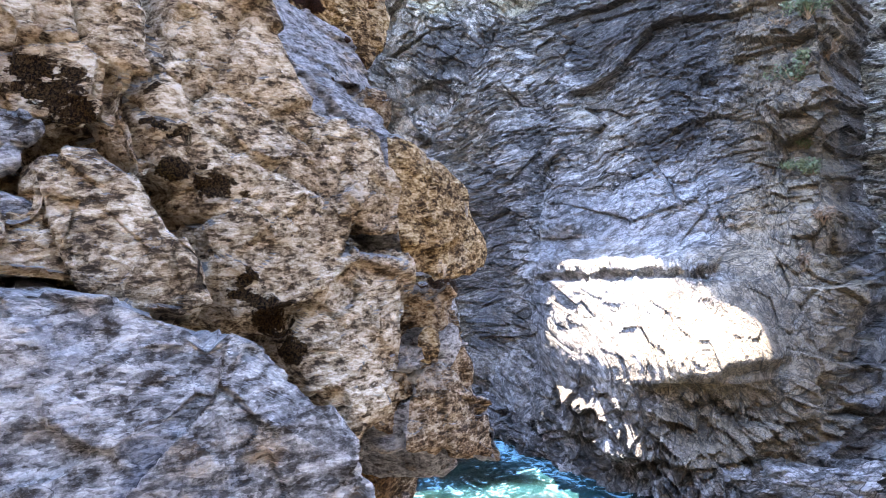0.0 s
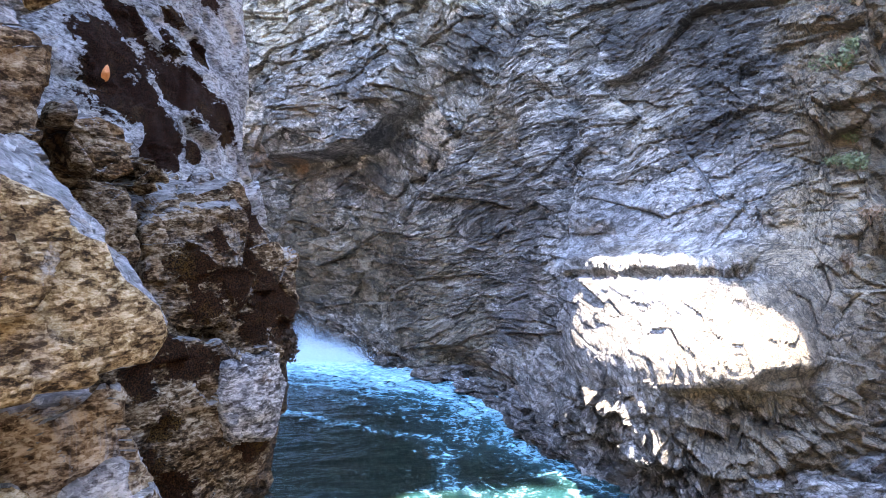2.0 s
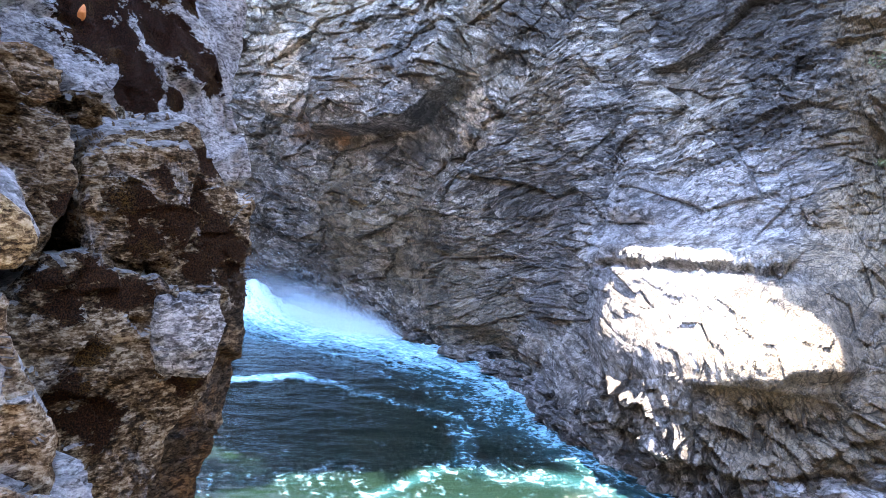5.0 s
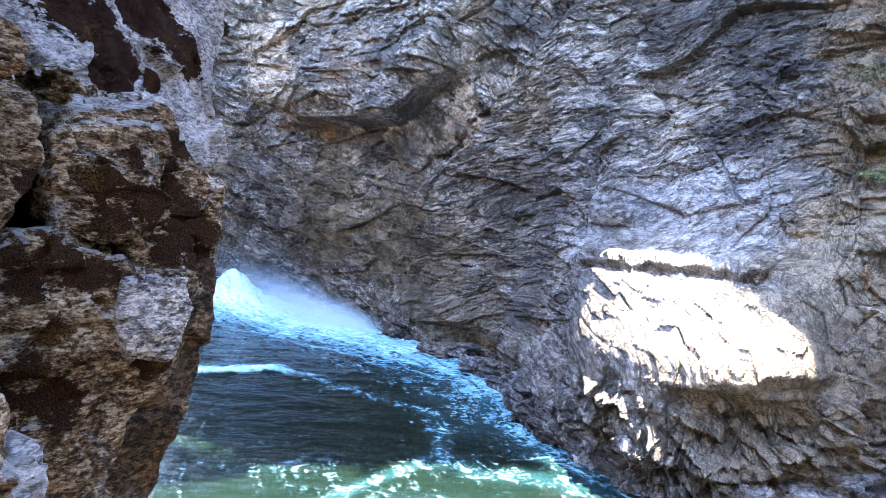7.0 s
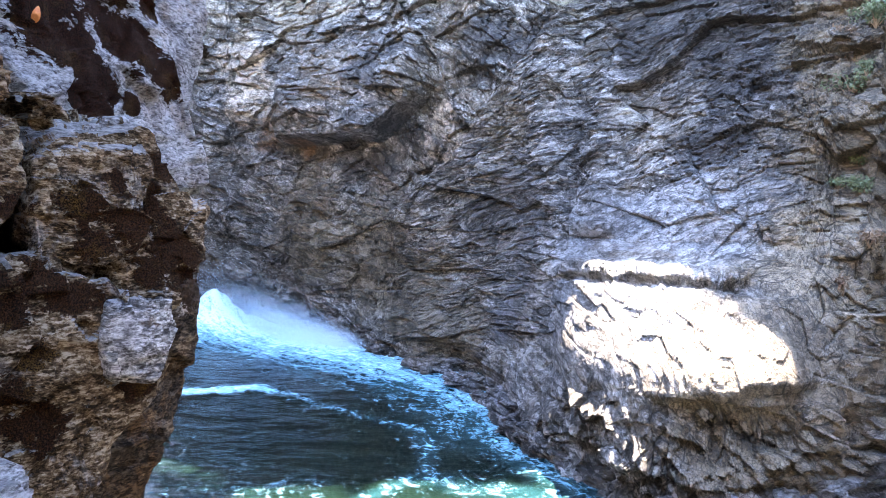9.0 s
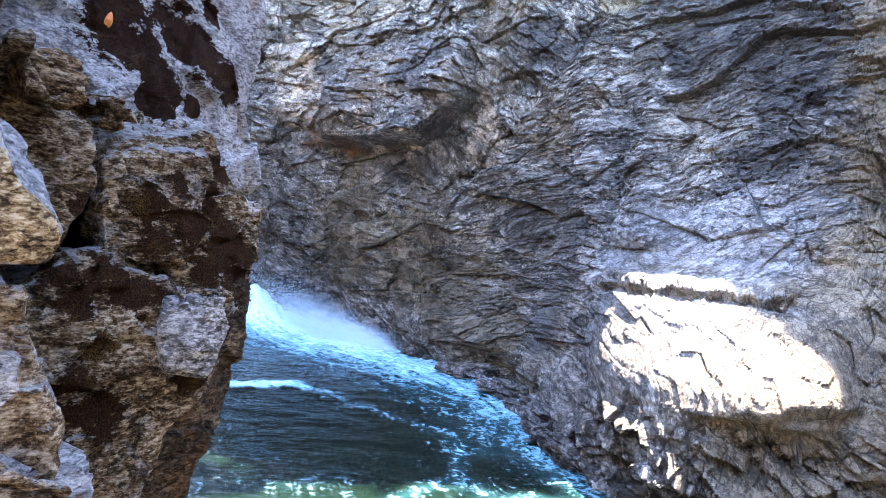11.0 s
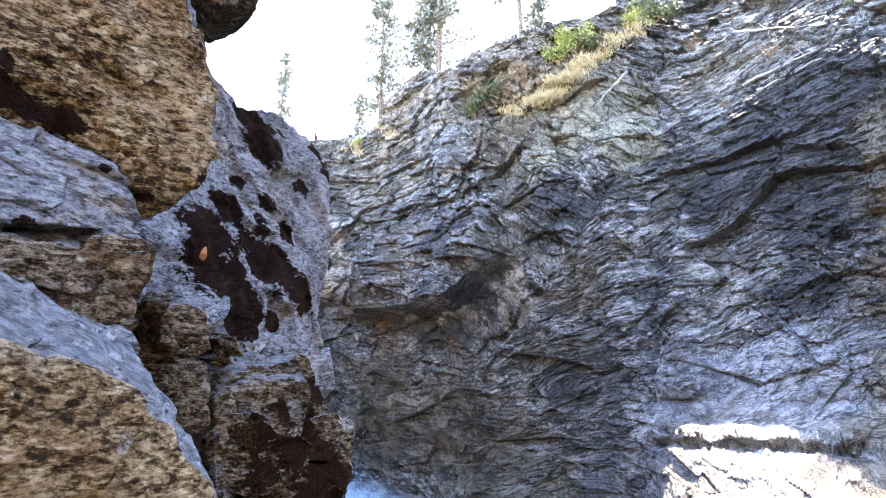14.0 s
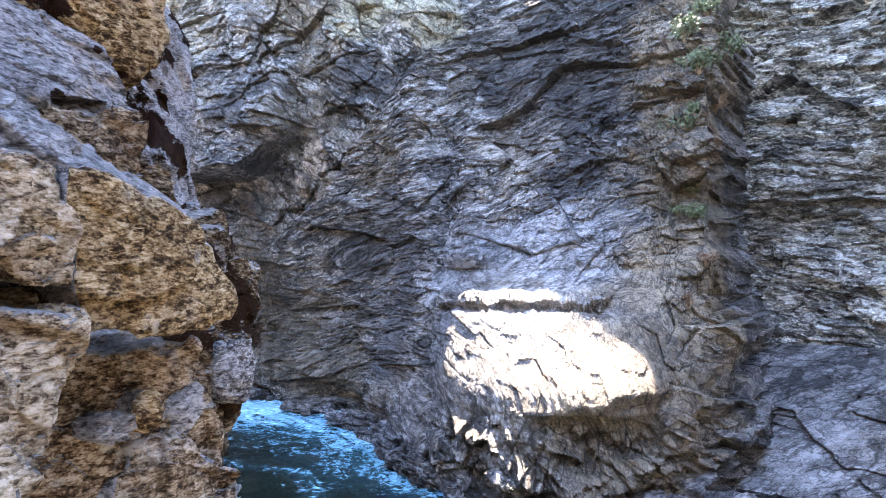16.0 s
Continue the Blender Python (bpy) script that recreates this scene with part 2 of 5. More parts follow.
def boulder(name, tones, moss=(), grey=0.0, rusty=0.6, bed=(10, 25, 0), sky_tops=True, grow=1.3, slate=0.25, tufts=((0.052, 0.019, 0.010), (0.10, 0.05, 0.018))):
    """Coarse weathered rock: speckled grain, rust and lichen, dark moss round the given centres."""
    m = Nodes(name)
    blotch = m.noise(5.0, 10, 0.74, None, 0.3)
    speck = m.noise(46.0, 9, 0.78, m.stretch(m.pos, (0.85, 0.85, 1.5), bed), 0.15)
    pits = m.noise(170.0, 5, 0.8)
    dab = m.noise(62.0, 4, 0.58, m.stretch(m.pos, (0.55, 0.55, 1.35), bed), 0.5)
    stripe = m.noise(14.0, 9, 0.72, m.stretch(m.pos, (0.8, 0.8, 2.6), bed), 0.2)
    tone = m.math("ADD", m.math("MULTIPLY", blotch, 0.22), m.math("ADD", m.math("MULTIPLY", dab, 0.27), m.math("ADD", m.math("ADD", m.math("MULTIPLY", pits, 0.15), m.math("MULTIPLY", speck, 0.22)), m.math("MULTIPLY", stripe, 0.14))))
    bits = m.stretch(m.pos, (0.6, 0.6, 1.3), bed)
    crumb = m.math("ADD", m.math("MULTIPLY", m.math("SUBTRACT", m.axis(0, m.cell_colour(70.0, bits)), 0.5), 0.055), m.math("MULTIPLY", m.math("SUBTRACT", m.axis(1, m.cell_colour(190.0, bits)), 0.5), 0.06))
    tone = m.math("ADD", tone, crumb)
    col = m.ramp(tone, [(0.437, tones[0]), (0.48, tones[1]), (0.517, tones[2]), (0.572, tones[3])])
    warm, cool = m.noise(7.0, 9, 0.72, m.stretch(m.pos, (1, 1, 1.4), bed)), m.noise(6.0, 9, 0.74, m.stretch(m.pos, (1.2, 1, 1.6), bed))
    col = m.mix(m.math("MULTIPLY", m.band(warm, 0.54, 0.64), 0.55), col, m.mix(m.band(tone, 0.45, 0.56), (0.12, 0.075, 0.04), (0.46, 0.34, 0.21)))
    col = m.mix(m.math("MULTIPLY", m.band(cool, 0.55, 0.63), slate), col, m.mix(m.band(tone, 0.44, 0.57), (0.022, 0.026, 0.036), (0.21, 0.225, 0.26)))
    rust = m.noise(2.6, 10, 0.74, m.stretch(m.pos, (1, 1, 0.8)), 0.4)
    col = m.mix(m.math("MULTIPLY", m.band(rust, 0.51, 0.61), rusty), col, m.mix(m.band(tone, 0.45, 0.56), (0.030, 0.014, 0.006), (0.19, 0.105, 0.042)))
    soil = m.noise(7.5, 10, 0.78, m.stretch(m.pos, (1, 1, 1.5), bed), 0.3)
    col = m.mix(m.math("MULTIPLY", m.band(soil, 0.55, 0.62), 0.75 * rusty), col, m.mix(m.band(pits, 0.42, 0.6), (0.012, 0.007, 0.004), (0.075, 0.044, 0.023)))
    if grey:
        pale = m.noise(3.4, 9, 0.72, m.stretch(m.pos, (1.3, 1, 0.8)), 0.5)
        col = m.mix(m.math("MULTIPLY", m.band(pale, 0.60 - 0.2 * grey, 0.68 - 0.14 * grey), 0.85), col,
                    m.mix(m.band(tone, 0.43, 0.58), (0.10, 0.10, 0.105), (0.46, 0.46, 0.465)))
    # faces turned upwards get a blue-grey that stands in for sky light
    if sky_tops:
        flat = m.band(m.math("ADD", m.axis(2, m.geo.outputs["True Normal"]), m.math("MULTIPLY", m.math("SUBTRACT", blotch, 0.5), 0.18)), 0.64, 0.73)
        grain = m.noise(30.0, 9, 0.78, m.stretch(m.pos, (0.7, 1.3, 1.3), (0, 0, 35)), 0.15)
        col = m.mix(m.math("MULTIPLY", flat, 0.92), col, m.ramp(grain, [(0.36, (0.06, 0.062, 0.065)), (0.5, (0.18, 0.185, 0.19)), (0.64, (0.36, 0.36, 0.36))]))
    lichen = m.noise(7.0, 7, 0.7)
    col = m.mix(m.math("MULTIPLY", m.band(lichen, 0.60, 0.68), 0.6), col, (0.50, 0.47, 0.42))
    col = m.mix(m.math("MULTIPLY", m.band(m.math("ADD", m.math("MULTIPLY", dab, 0.5), m.math("MULTIPLY", speck, 0.5)), 0.455, 0.39), 0.7), col, (0.026, 0.018, 0.012))
    bent = m.tree.nodes.new("ShaderNodeVectorMath")
    m.put(bent.inputs[0], m.pos)
    m.put(bent.inputs[1], m.stretch(m.noise_colour(5.0), (0.16, 0.16, 0.16)))
    gap = m.cells(3.1, m.stretch(bent.outputs[0], (1, 1, 1.5), bed), "DISTANCE_TO_EDGE")
    crack = m.math("MULTIPLY", m.band(gap, 0.011, 0.003), m.band(m.noise(2.4, 3, 0.5), 0.62, 0.68))
    col = m.mix(m.math("MULTIPLY", crack, 0.9), col, (0.012, 0.009, 0.007))
    height = m.math("ADD", m.math("ADD", m.math("MULTIPLY", speck, 0.25), m.math("MULTIPLY", dab, 0.45)), m.math("ADD", m.math("MULTIPLY", m.noise(12.0, 9, 0.75), 0.6), m.math("ADD", m.math("MULTIPLY", pits, 0.15), m.math("ADD", m.math("MULTIPLY", crumb, 2.2), m.math("MULTIPLY", stripe, 0.5)))))
    if moss:
        near = m.math("ADD", spots(m, moss, 1.0, 10.0, 1.25, 0.12), m.math("MULTIPLY", m.math("SUBTRACT", m.noise(42.0, 7, 0.75, m.stretch(m.pos, (1, 1, 1.8), (20, 20, 0))), 0.5), 2.2))
        fuzz = m.noise(240.0, 6, 0.8)
        where = m.band(near, grow, grow - 0.1)
        green = m.band(m.noise(6.0, 4, 0.6), 0.52, 0.66)
        tuft = m.mix(green, *tufts)
        col = m.mix(where, col, m.mix(m.band(fuzz, 0.44, 0.60), (0.010, 0.005, 0.003), tuft))
        height = m.math("ADD", height, m.math("MULTIPLY", where, m.math("MULTIPLY", fuzz, 1.0)))
    normal = m.bump(m.math("SUBTRACT", height, m.math("MULTIPLY", crack, 0.8)), 1.0, 0.036)
    m.bsdf.inputs["Specular IOR Level"].default_value = 0.06
    return m.done(col, 0.85, normal)


CLIFF_R = schist("layered_schist", [(0.03, 0.027, 0.024), (0.20, 0.188, 0.168), (0.48, 0.46, 0.415), (0.80, 0.78, 0.72)], 0.8, shade=0.3)
SLAB = schist("smooth_schist", [(0.06, 0.06, 0.06), (0.20, 0.197, 0.195), (0.30, 0.295, 0.292), (0.46, 0.455, 0.45)], 0.55, layered=False, turn=(30, 10, 0))
BROWN = boulder("brown_rock", [(0.055, 0.037, 0.023), (0.26, 0.19, 0.12), (0.46, 0.365, 0.25), (0.68, 0.60, 0.48)],
                [((-1.32, 0.30, 11.33), 0.035), ((-1.33, 0.30, 11.40), 0.025), ((-1.31, 0.29, 11.26), 0.03), ((-1.26, 0.33, 11.22), 0.04),
                 ((-1.22, 0.36, 11.21), 0.03), ((-1.22, 0.35, 11.14), 0.035), ((-1.21, 0.35, 11.04), 0.045), ((-1.17, 0.37, 10.99), 0.05),
                 ((-1.14, 0.39, 10.93), 0.04), ((-1.44, 0.21, 11.36), 0.045), ((-1.48, 0.19, 11.38), 0.05), ((-1.02, 1.0, 11.50), 0.05),
                 ((-1.15, 0.9, 11.47), 0.06), ((-1.35, 1.0, 11.95), 0.05), ((-1.2, 1.08, 11.90), 0.04)], 0.0, 0.5, grow=0.8, tufts=((0.085, 0.05, 0.02), (0.14, 0.095, 0.03)))
OCHRE = boulder("ochre_rock", [(0.024, 0.013, 0.006), (0.16, 0.100, 0.045), (0.36, 0.25, 0.128), (0.64, 0.52, 0.35)],
                [((-1.00, 1.28, 11.84), 0.015), ((-1.01, 1.27, 11.74), 0.017), ((-1.14, 1.12, 11.86), 0.034), 
                ((-1.11, 1.15, 11.86), 0.032), ((-1.17, 1.08, 11.88), 0.032), ((-1.22, 1.03, 11.93), 0.032), 
                ((-1.21, 1.04, 11.90), 0.037), ((-0.91, 1.38, 11.82), 0.016)], 0.0, 0.4, (35, 10, 0), sky_tops=False)
UMBER = boulder("dark_brown_rock", [(0.024, 0.014, 0.008), (0.115, 0.074, 0.042), (0.26, 0.185, 0.115), (0.50, 0.42, 0.32)], (), 0.1, 0.85)
# near-black rock: the shade behind the outcrop is put into the colour
SHADE_ROCK = boulder("shade_dark_rock", [(0.006, 0.005, 0.004), (0.024, 0.018, 0.013), (0.05, 0.038, 0.028), (0.10, 0.08, 0.06)], sky_tops=False)
GREY = boulder("grey_rock", [(0.045, 0.042, 0.04), (0.15, 0.145, 0.14), (0.30, 0.29, 0.28), (0.58, 0.57, 0.55)], (), 0.5, 0.3, slate=0.8)
RAMP = boulder("smooth_blue_grey_rock", [(0.09, 0.09, 0.09), (0.19, 0.19, 0.195), (0.28, 0.28, 0.285), (0.42, 0.42, 0.42)],
               [((-1.16, 0.98, 11.74), 0.007), ((-1.13, 1.02, 11.74), 0.011), ((-1.11, 1.05, 11.74), 0.010), 
               ((-1.09, 1.08, 11.75), 0.009), ((-1.07, 1.13, 11.76), 0.009), ((-1.04, 1.16, 11.76), 0.012), 
               ((-1.12, 1.08, 11.79), 0.007), ((-1.10, 0.94, 11.58), 0.013), ((-1.08, 0.97, 11.58), 0.015), 
               ((-1.06, 1.01, 11.60), 0.019), ((-1.01, 1.09, 11.61), 0.016)], 0.3, 0.15, grow=1.05)
MOSSY = boulder("mossy_rock", [(0.010, 0.006, 0.003), (0.058, 0.036, 0.019), (0.135, 0.095, 0.055), (0.34, 0.285, 0.215)],
                [((-0.87, 1.71, 11.19), 0.057), ((-0.81, 1.78, 11.23), 0.033), ((-0.79, 1.79, 11.12), 0.062), 
                ((-0.83, 1.74, 11.09), 0.047), ((-0.76, 1.97, 11.32), 0.042), ((-0.78, 1.92, 11.22), 0.035), 
                ((-0.77, 1.92, 11.15), 0.047), ((-0.73, 1.97, 11.06), 0.071), ((-0.77, 1.90, 11.02), 0.065), 
                ((-0.72, 1.97, 10.99), 0.059), ((-0.97, 1.51, 11.00), 0.057), ((-0.92, 1.58, 11.00), 0.058), 
                ((-0.86, 1.65, 10.97), 0.063), ((-0.95, 1.55, 10.93), 0.051), ((-0.76, 1.81, 10.71), 0.045), 
                ((-0.92, 1.60, 10.82), 0.042), ((-0.97, 1.56, 10.72), 0.059), ((-0.92, 1.62, 10.63), 0.061), 
                ((-1.02, 1.52, 10.63), 0.060), ((-1.00, 1.56, 11.44), 0.059), ((-0.95, 1.58, 11.17), 0.041), 
                ((-0.94, 1.58, 11.10), 0.036)], 0.2, 0.85, grow=1.22, tufts=((0.06, 0.026, 0.010), (0.15, 0.085, 0.022)))
FACE = boulder("pale_mossy_face", [(0.14, 0.14, 0.145), (0.27, 0.27, 0.28), (0.38, 0.38, 0.39), (0.54, 0.54, 0.54)],
               [((-1.34, 2.73, 12.59), 0.078), ((-1.31, 2.74, 12.47), 0.082), ((-1.14, 3.31, 12.52), 0.050), 
               ((-1.32, 2.43, 12.07), 0.051), ((-1.34, 2.27, 11.92), 0.076), ((-1.32, 2.26, 11.78), 0.083), 
               ((-1.28, 2.36, 11.74), 0.069), ((-1.24, 2.43, 11.68), 0.065), ((-1.22, 2.41, 11.56), 0.056), 
               ((-1.22, 2.61, 11.89), 0.079), ((-1.26, 2.53, 11.92), 0.060), ((-1.18, 2.72, 11.83), 0.067), 
               ((-1.13, 2.82, 11.77), 0.064), ((-1.16, 2.63, 11.62), 0.032), ((-1.20, 2.52, 11.63), 0.031), 
               ((-1.25, 2.64, 12.05), 0.031), ((-1.20, 2.79, 12.05), 0.040), ((-1.19, 3.02, 12.35), 0.036), 
               ((-1.18, 3.25, 12.64), 0.036), ((-1.32, 2.53, 12.22), 0.027), ((-1.26, 2.70, 12.17), 0.041), 
               ((-1.28, 2.92, 12.61), 0.026)], 0.9, grow=2.0)


# ---- the far cliff ----
def spline_rows(xs, table, x):
    """Smooth values of the table's columns at x (monotone cubic through the rows)."""
    xs, table = np.asarray(xs, float), np.asarray(table, float)
    slope = np.gradient(table, xs, axis=0)
    i = np.clip(np.searchsorted(xs, x) - 1, 0, len(xs) - 2)
    h = xs[i + 1] - xs[i]
    t = np.clip((x - xs[i]) / h, 0, 1)
    h = h[:, None]
    t = t[:, None]
    return ((2 * t**3 - 3 * t**2 + 1) * table[i] + (t**3 - 2 * t**2 + t) * h * slope[i]
            + (-2 * t**3 + 3 * t**2) * table[i + 1] + (t**3 - t**2) * h * slope[i + 1])


# distance of the cliff's face from the stand point, by bearing (rows) and height over the water (columns)
BEARINGS = [-34, -26, -18, -10, -4, 1.5, 5.5, 7, 8.5, 11.5, 14, 17, 23, 29, 33, 36, 38.5]
HEIGHTS = [-4, 0, 3, 4.8, 10, 11.5, 15, 20, 28, 40, 52, 64]
REACH = [
    (104, 104, 104, 104, 105, 106, 107, 109, 112, 116, 120, 126),
    (96, 96, 96, 96, 97, 98, 99, 101, 103, 106, 110, 116),
    (88, 88, 88, 88, 88, 88, 88, 89, 91, 94, 97, 102),
    (79, 80, 79, 78, 77, 76.5, 76, 76, 76, 77, 78, 82),
    (66, 67, 67, 67, 66, 66, 65.5, 65, 64, 62.5, 62, 66),
    (56, 58, 59, 60, 61, 61, 61, 61, 60, 59, 58.5, 62),
    (53, 54.5, 56, 57, 58, 58, 58, 58, 57.5, 57, 57, 61),
    (46, 48, 51, 53, 56, 56.5, 57, 57.5, 57.5, 57.5, 58, 62),
    (40, 42, 45, 47.5, 52, 54, 55.5, 56.5, 57, 57.5, 58.5, 63),
    (34, 35.5, 37, 38.5, 43.5, 46.5, 50, 53, 55.5, 58.5, 61.5, 68),
    (31, 32.6, 33.7, 34.2, 40, 45, 49, 52, 55, 59, 63, 70),
    (29.4, 30.6, 31.7, 32, 38.4, 42.5, 46.5, 49.5, 53.5, 59, 66, 74),
    (27, 28.6, 30.5, 30.2, 37, 40.3, 42.4, 44.6, 48.5, 55.5, 64.5, 75),
    (27, 28.8, 30.6, 30.4, 37.2, 39.3, 40.8, 42.6, 46.2, 53, 62, 74),
    (30, 31, 33, 33.5, 37.3, 39, 40.3, 42, 45.5, 52, 60.5, 72),
    (38, 38, 38, 39, 41, 41, 41.5, 42, 45, 53, 61, 70),
    (52, 52, 52, 52, 52, 52, 52, 52, 53, 58, 65, 73),
]
RIM_AT = [-34, -18, -16.3, -13.2, -12.7, -10.6, -7.7, -4.5, -1.5, 2.9, 6, 9, 12, 17, 26, 38.5]
RIM_EL = [26, 23, 23, 23.2, 22.7, 25.1, 28.3, 29.3, 30.2, 31.5, 31.5, 32, 33.5, 34.5, 35.5, 38]


def cliff_point_field(az, z):
    """Face distance at bearings az and heights z (arrays of one length)."""
    along = spline_rows(BEARINGS, REACH, az)
    hs = np.array(HEIGHTS, float)
    i = np.clip(np.searchsorted(hs, z) - 1, 0, len(hs) - 2)
    t = np.clip((z - hs[i]) / (hs[i + 1] - hs[i]), 0, 1)
    k = np.arange(len(z))
    return along[k, i] * (1 - t) + along[k, i + 1] * t


def ledges(q, side, thick, seed):
    """Stepped layers from 0 to 1: each sticks out at its foot and falls back to its top; they pinch out sideways."""
    q = q / thick + 0.8 * value_noise(np.stack([q / thick * 0.45, side / thick * 0.05, 0 * q], 1), seed)
    level = np.floor(q)
    local = q - level
    keep = value_noise(np.stack([level * 7.31, side / thick * 0.26, 0 * q + 0.5], 1), seed + 1) * 0.5 + 0.5
    plate = 1 - 0.35 * local - 0.65 * smooth_step(0.62, 0.86, local)
    return plate * (0.25 + 0.75 * keep) - 0.35 * (1 - smooth_step(0.02, 0.09, local)) * smooth_step(0.3, 0.6, keep)


def face(az, el, size):
    """The place on the cliff's plain face at a bearing and an angle of height from the stand point, with a radius there."""
    z = 11.1
    for _ in range(8):
        r = cliff_point_field(np.array([az]), np.array([z]))[0]
        z = 11.1 + r * math.tan(radians(el))
    return (r * math.sin(radians(az)), r * math.cos(radians(az)), z), size


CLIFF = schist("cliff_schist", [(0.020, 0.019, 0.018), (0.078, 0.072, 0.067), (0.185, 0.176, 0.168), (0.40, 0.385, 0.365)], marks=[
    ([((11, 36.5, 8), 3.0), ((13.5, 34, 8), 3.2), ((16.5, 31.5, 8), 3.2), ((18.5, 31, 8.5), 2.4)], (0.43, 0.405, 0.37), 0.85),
    # shade under the long overhang put into the colour, and other darkened zones
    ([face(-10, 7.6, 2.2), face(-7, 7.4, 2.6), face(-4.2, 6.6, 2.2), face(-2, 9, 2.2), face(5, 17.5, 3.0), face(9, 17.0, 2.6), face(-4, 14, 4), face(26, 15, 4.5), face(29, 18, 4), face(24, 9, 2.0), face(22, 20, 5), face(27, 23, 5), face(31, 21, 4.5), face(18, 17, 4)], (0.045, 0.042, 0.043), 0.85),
    ([face(-15, 11.5, 4.0), face(-15.4, 14.0, 4.0), face(-13.4, 11, 3.0)], (0.60, 0.52, 0.43), 0.9),
    ([face(-13.5, 8.6, 2.4), face(-10.5, 7.9, 1.8)], (0.22, 0.13, 0.075), 0.8),
    ([face(-10, 1, 6.5), face(-5, -2, 6.5), face(-1, -5, 5), face(3, -8, 4)], (0.16, 0.13, 0.087), 0.8),
    ([face(1.0, 10.6, 2.0), face(1.2, 9.2, 2.4), face(1.6, 7.8, 2.0)], (0.52, 0.44, 0.36), 0.9),
    ([face(8, 25, 4.0), face(10.5, 24.5, 4.0), face(12.5, 21.5, 3.0), face(5.5, 22, 2.6)], (0.36, 0.335, 0.25), 0.85),
    ([face(-6.5, 26, 4.0), face(-3, 27, 4.0), face(-4, 23.5, 3.5)], (0.27, 0.275, 0.30), 0.65),
    ([face(-12, 18, 4.0), face(-11, 21, 3.5), face(-8, 19, 3.5)], (0.40, 0.36, 0.30), 0.6),
    ([face(17.5, 2, 2.4), face(21, 2.4, 2.8), face(25, 3.0, 2.8), face(28, 4.4, 2.2), face(23, 5, 2.0), face(30, 1, 1.6), face(13.2, 0, 2.0), face(12.4, -5, 1.8)], (0.31, 0.32, 0.335), 0.65),
    ([face(17.5, 11, 1.2), face(19.5, 10.5, 1.6), face(21.5, 11, 1.6)], (0.40, 0.37, 0.32), 0.75),
    ([face(9, 5, 3.0), face(9.5, 1, 2.4), face(8.5, -3, 2.4), face(7.5, -6, 2.2), face(5, 2, 3)], (0.085, 0.09, 0.10), 0.6),
    ([face(31, -7, 4.5), face(32, -2, 4.0), face(33, 3, 4.5), face(34, 9, 5.0), face(34.5, 13, 4.5), face(35, 17, 5.0), face(35.5, 21, 5.0), face(36.5, 5, 4.0), face(36, -4, 4.0), face(31, -12, 4.0), face(26, -13, 3.0)], (0.30, 0.235, 0.155), 0.9),
    ([face(1, 27, 3.5), face(4.5, 26.5, 3.5), face(7, 27.5, 4), face(-2, 26, 2.5)], (0.38, 0.31, 0.22), 0.6)])


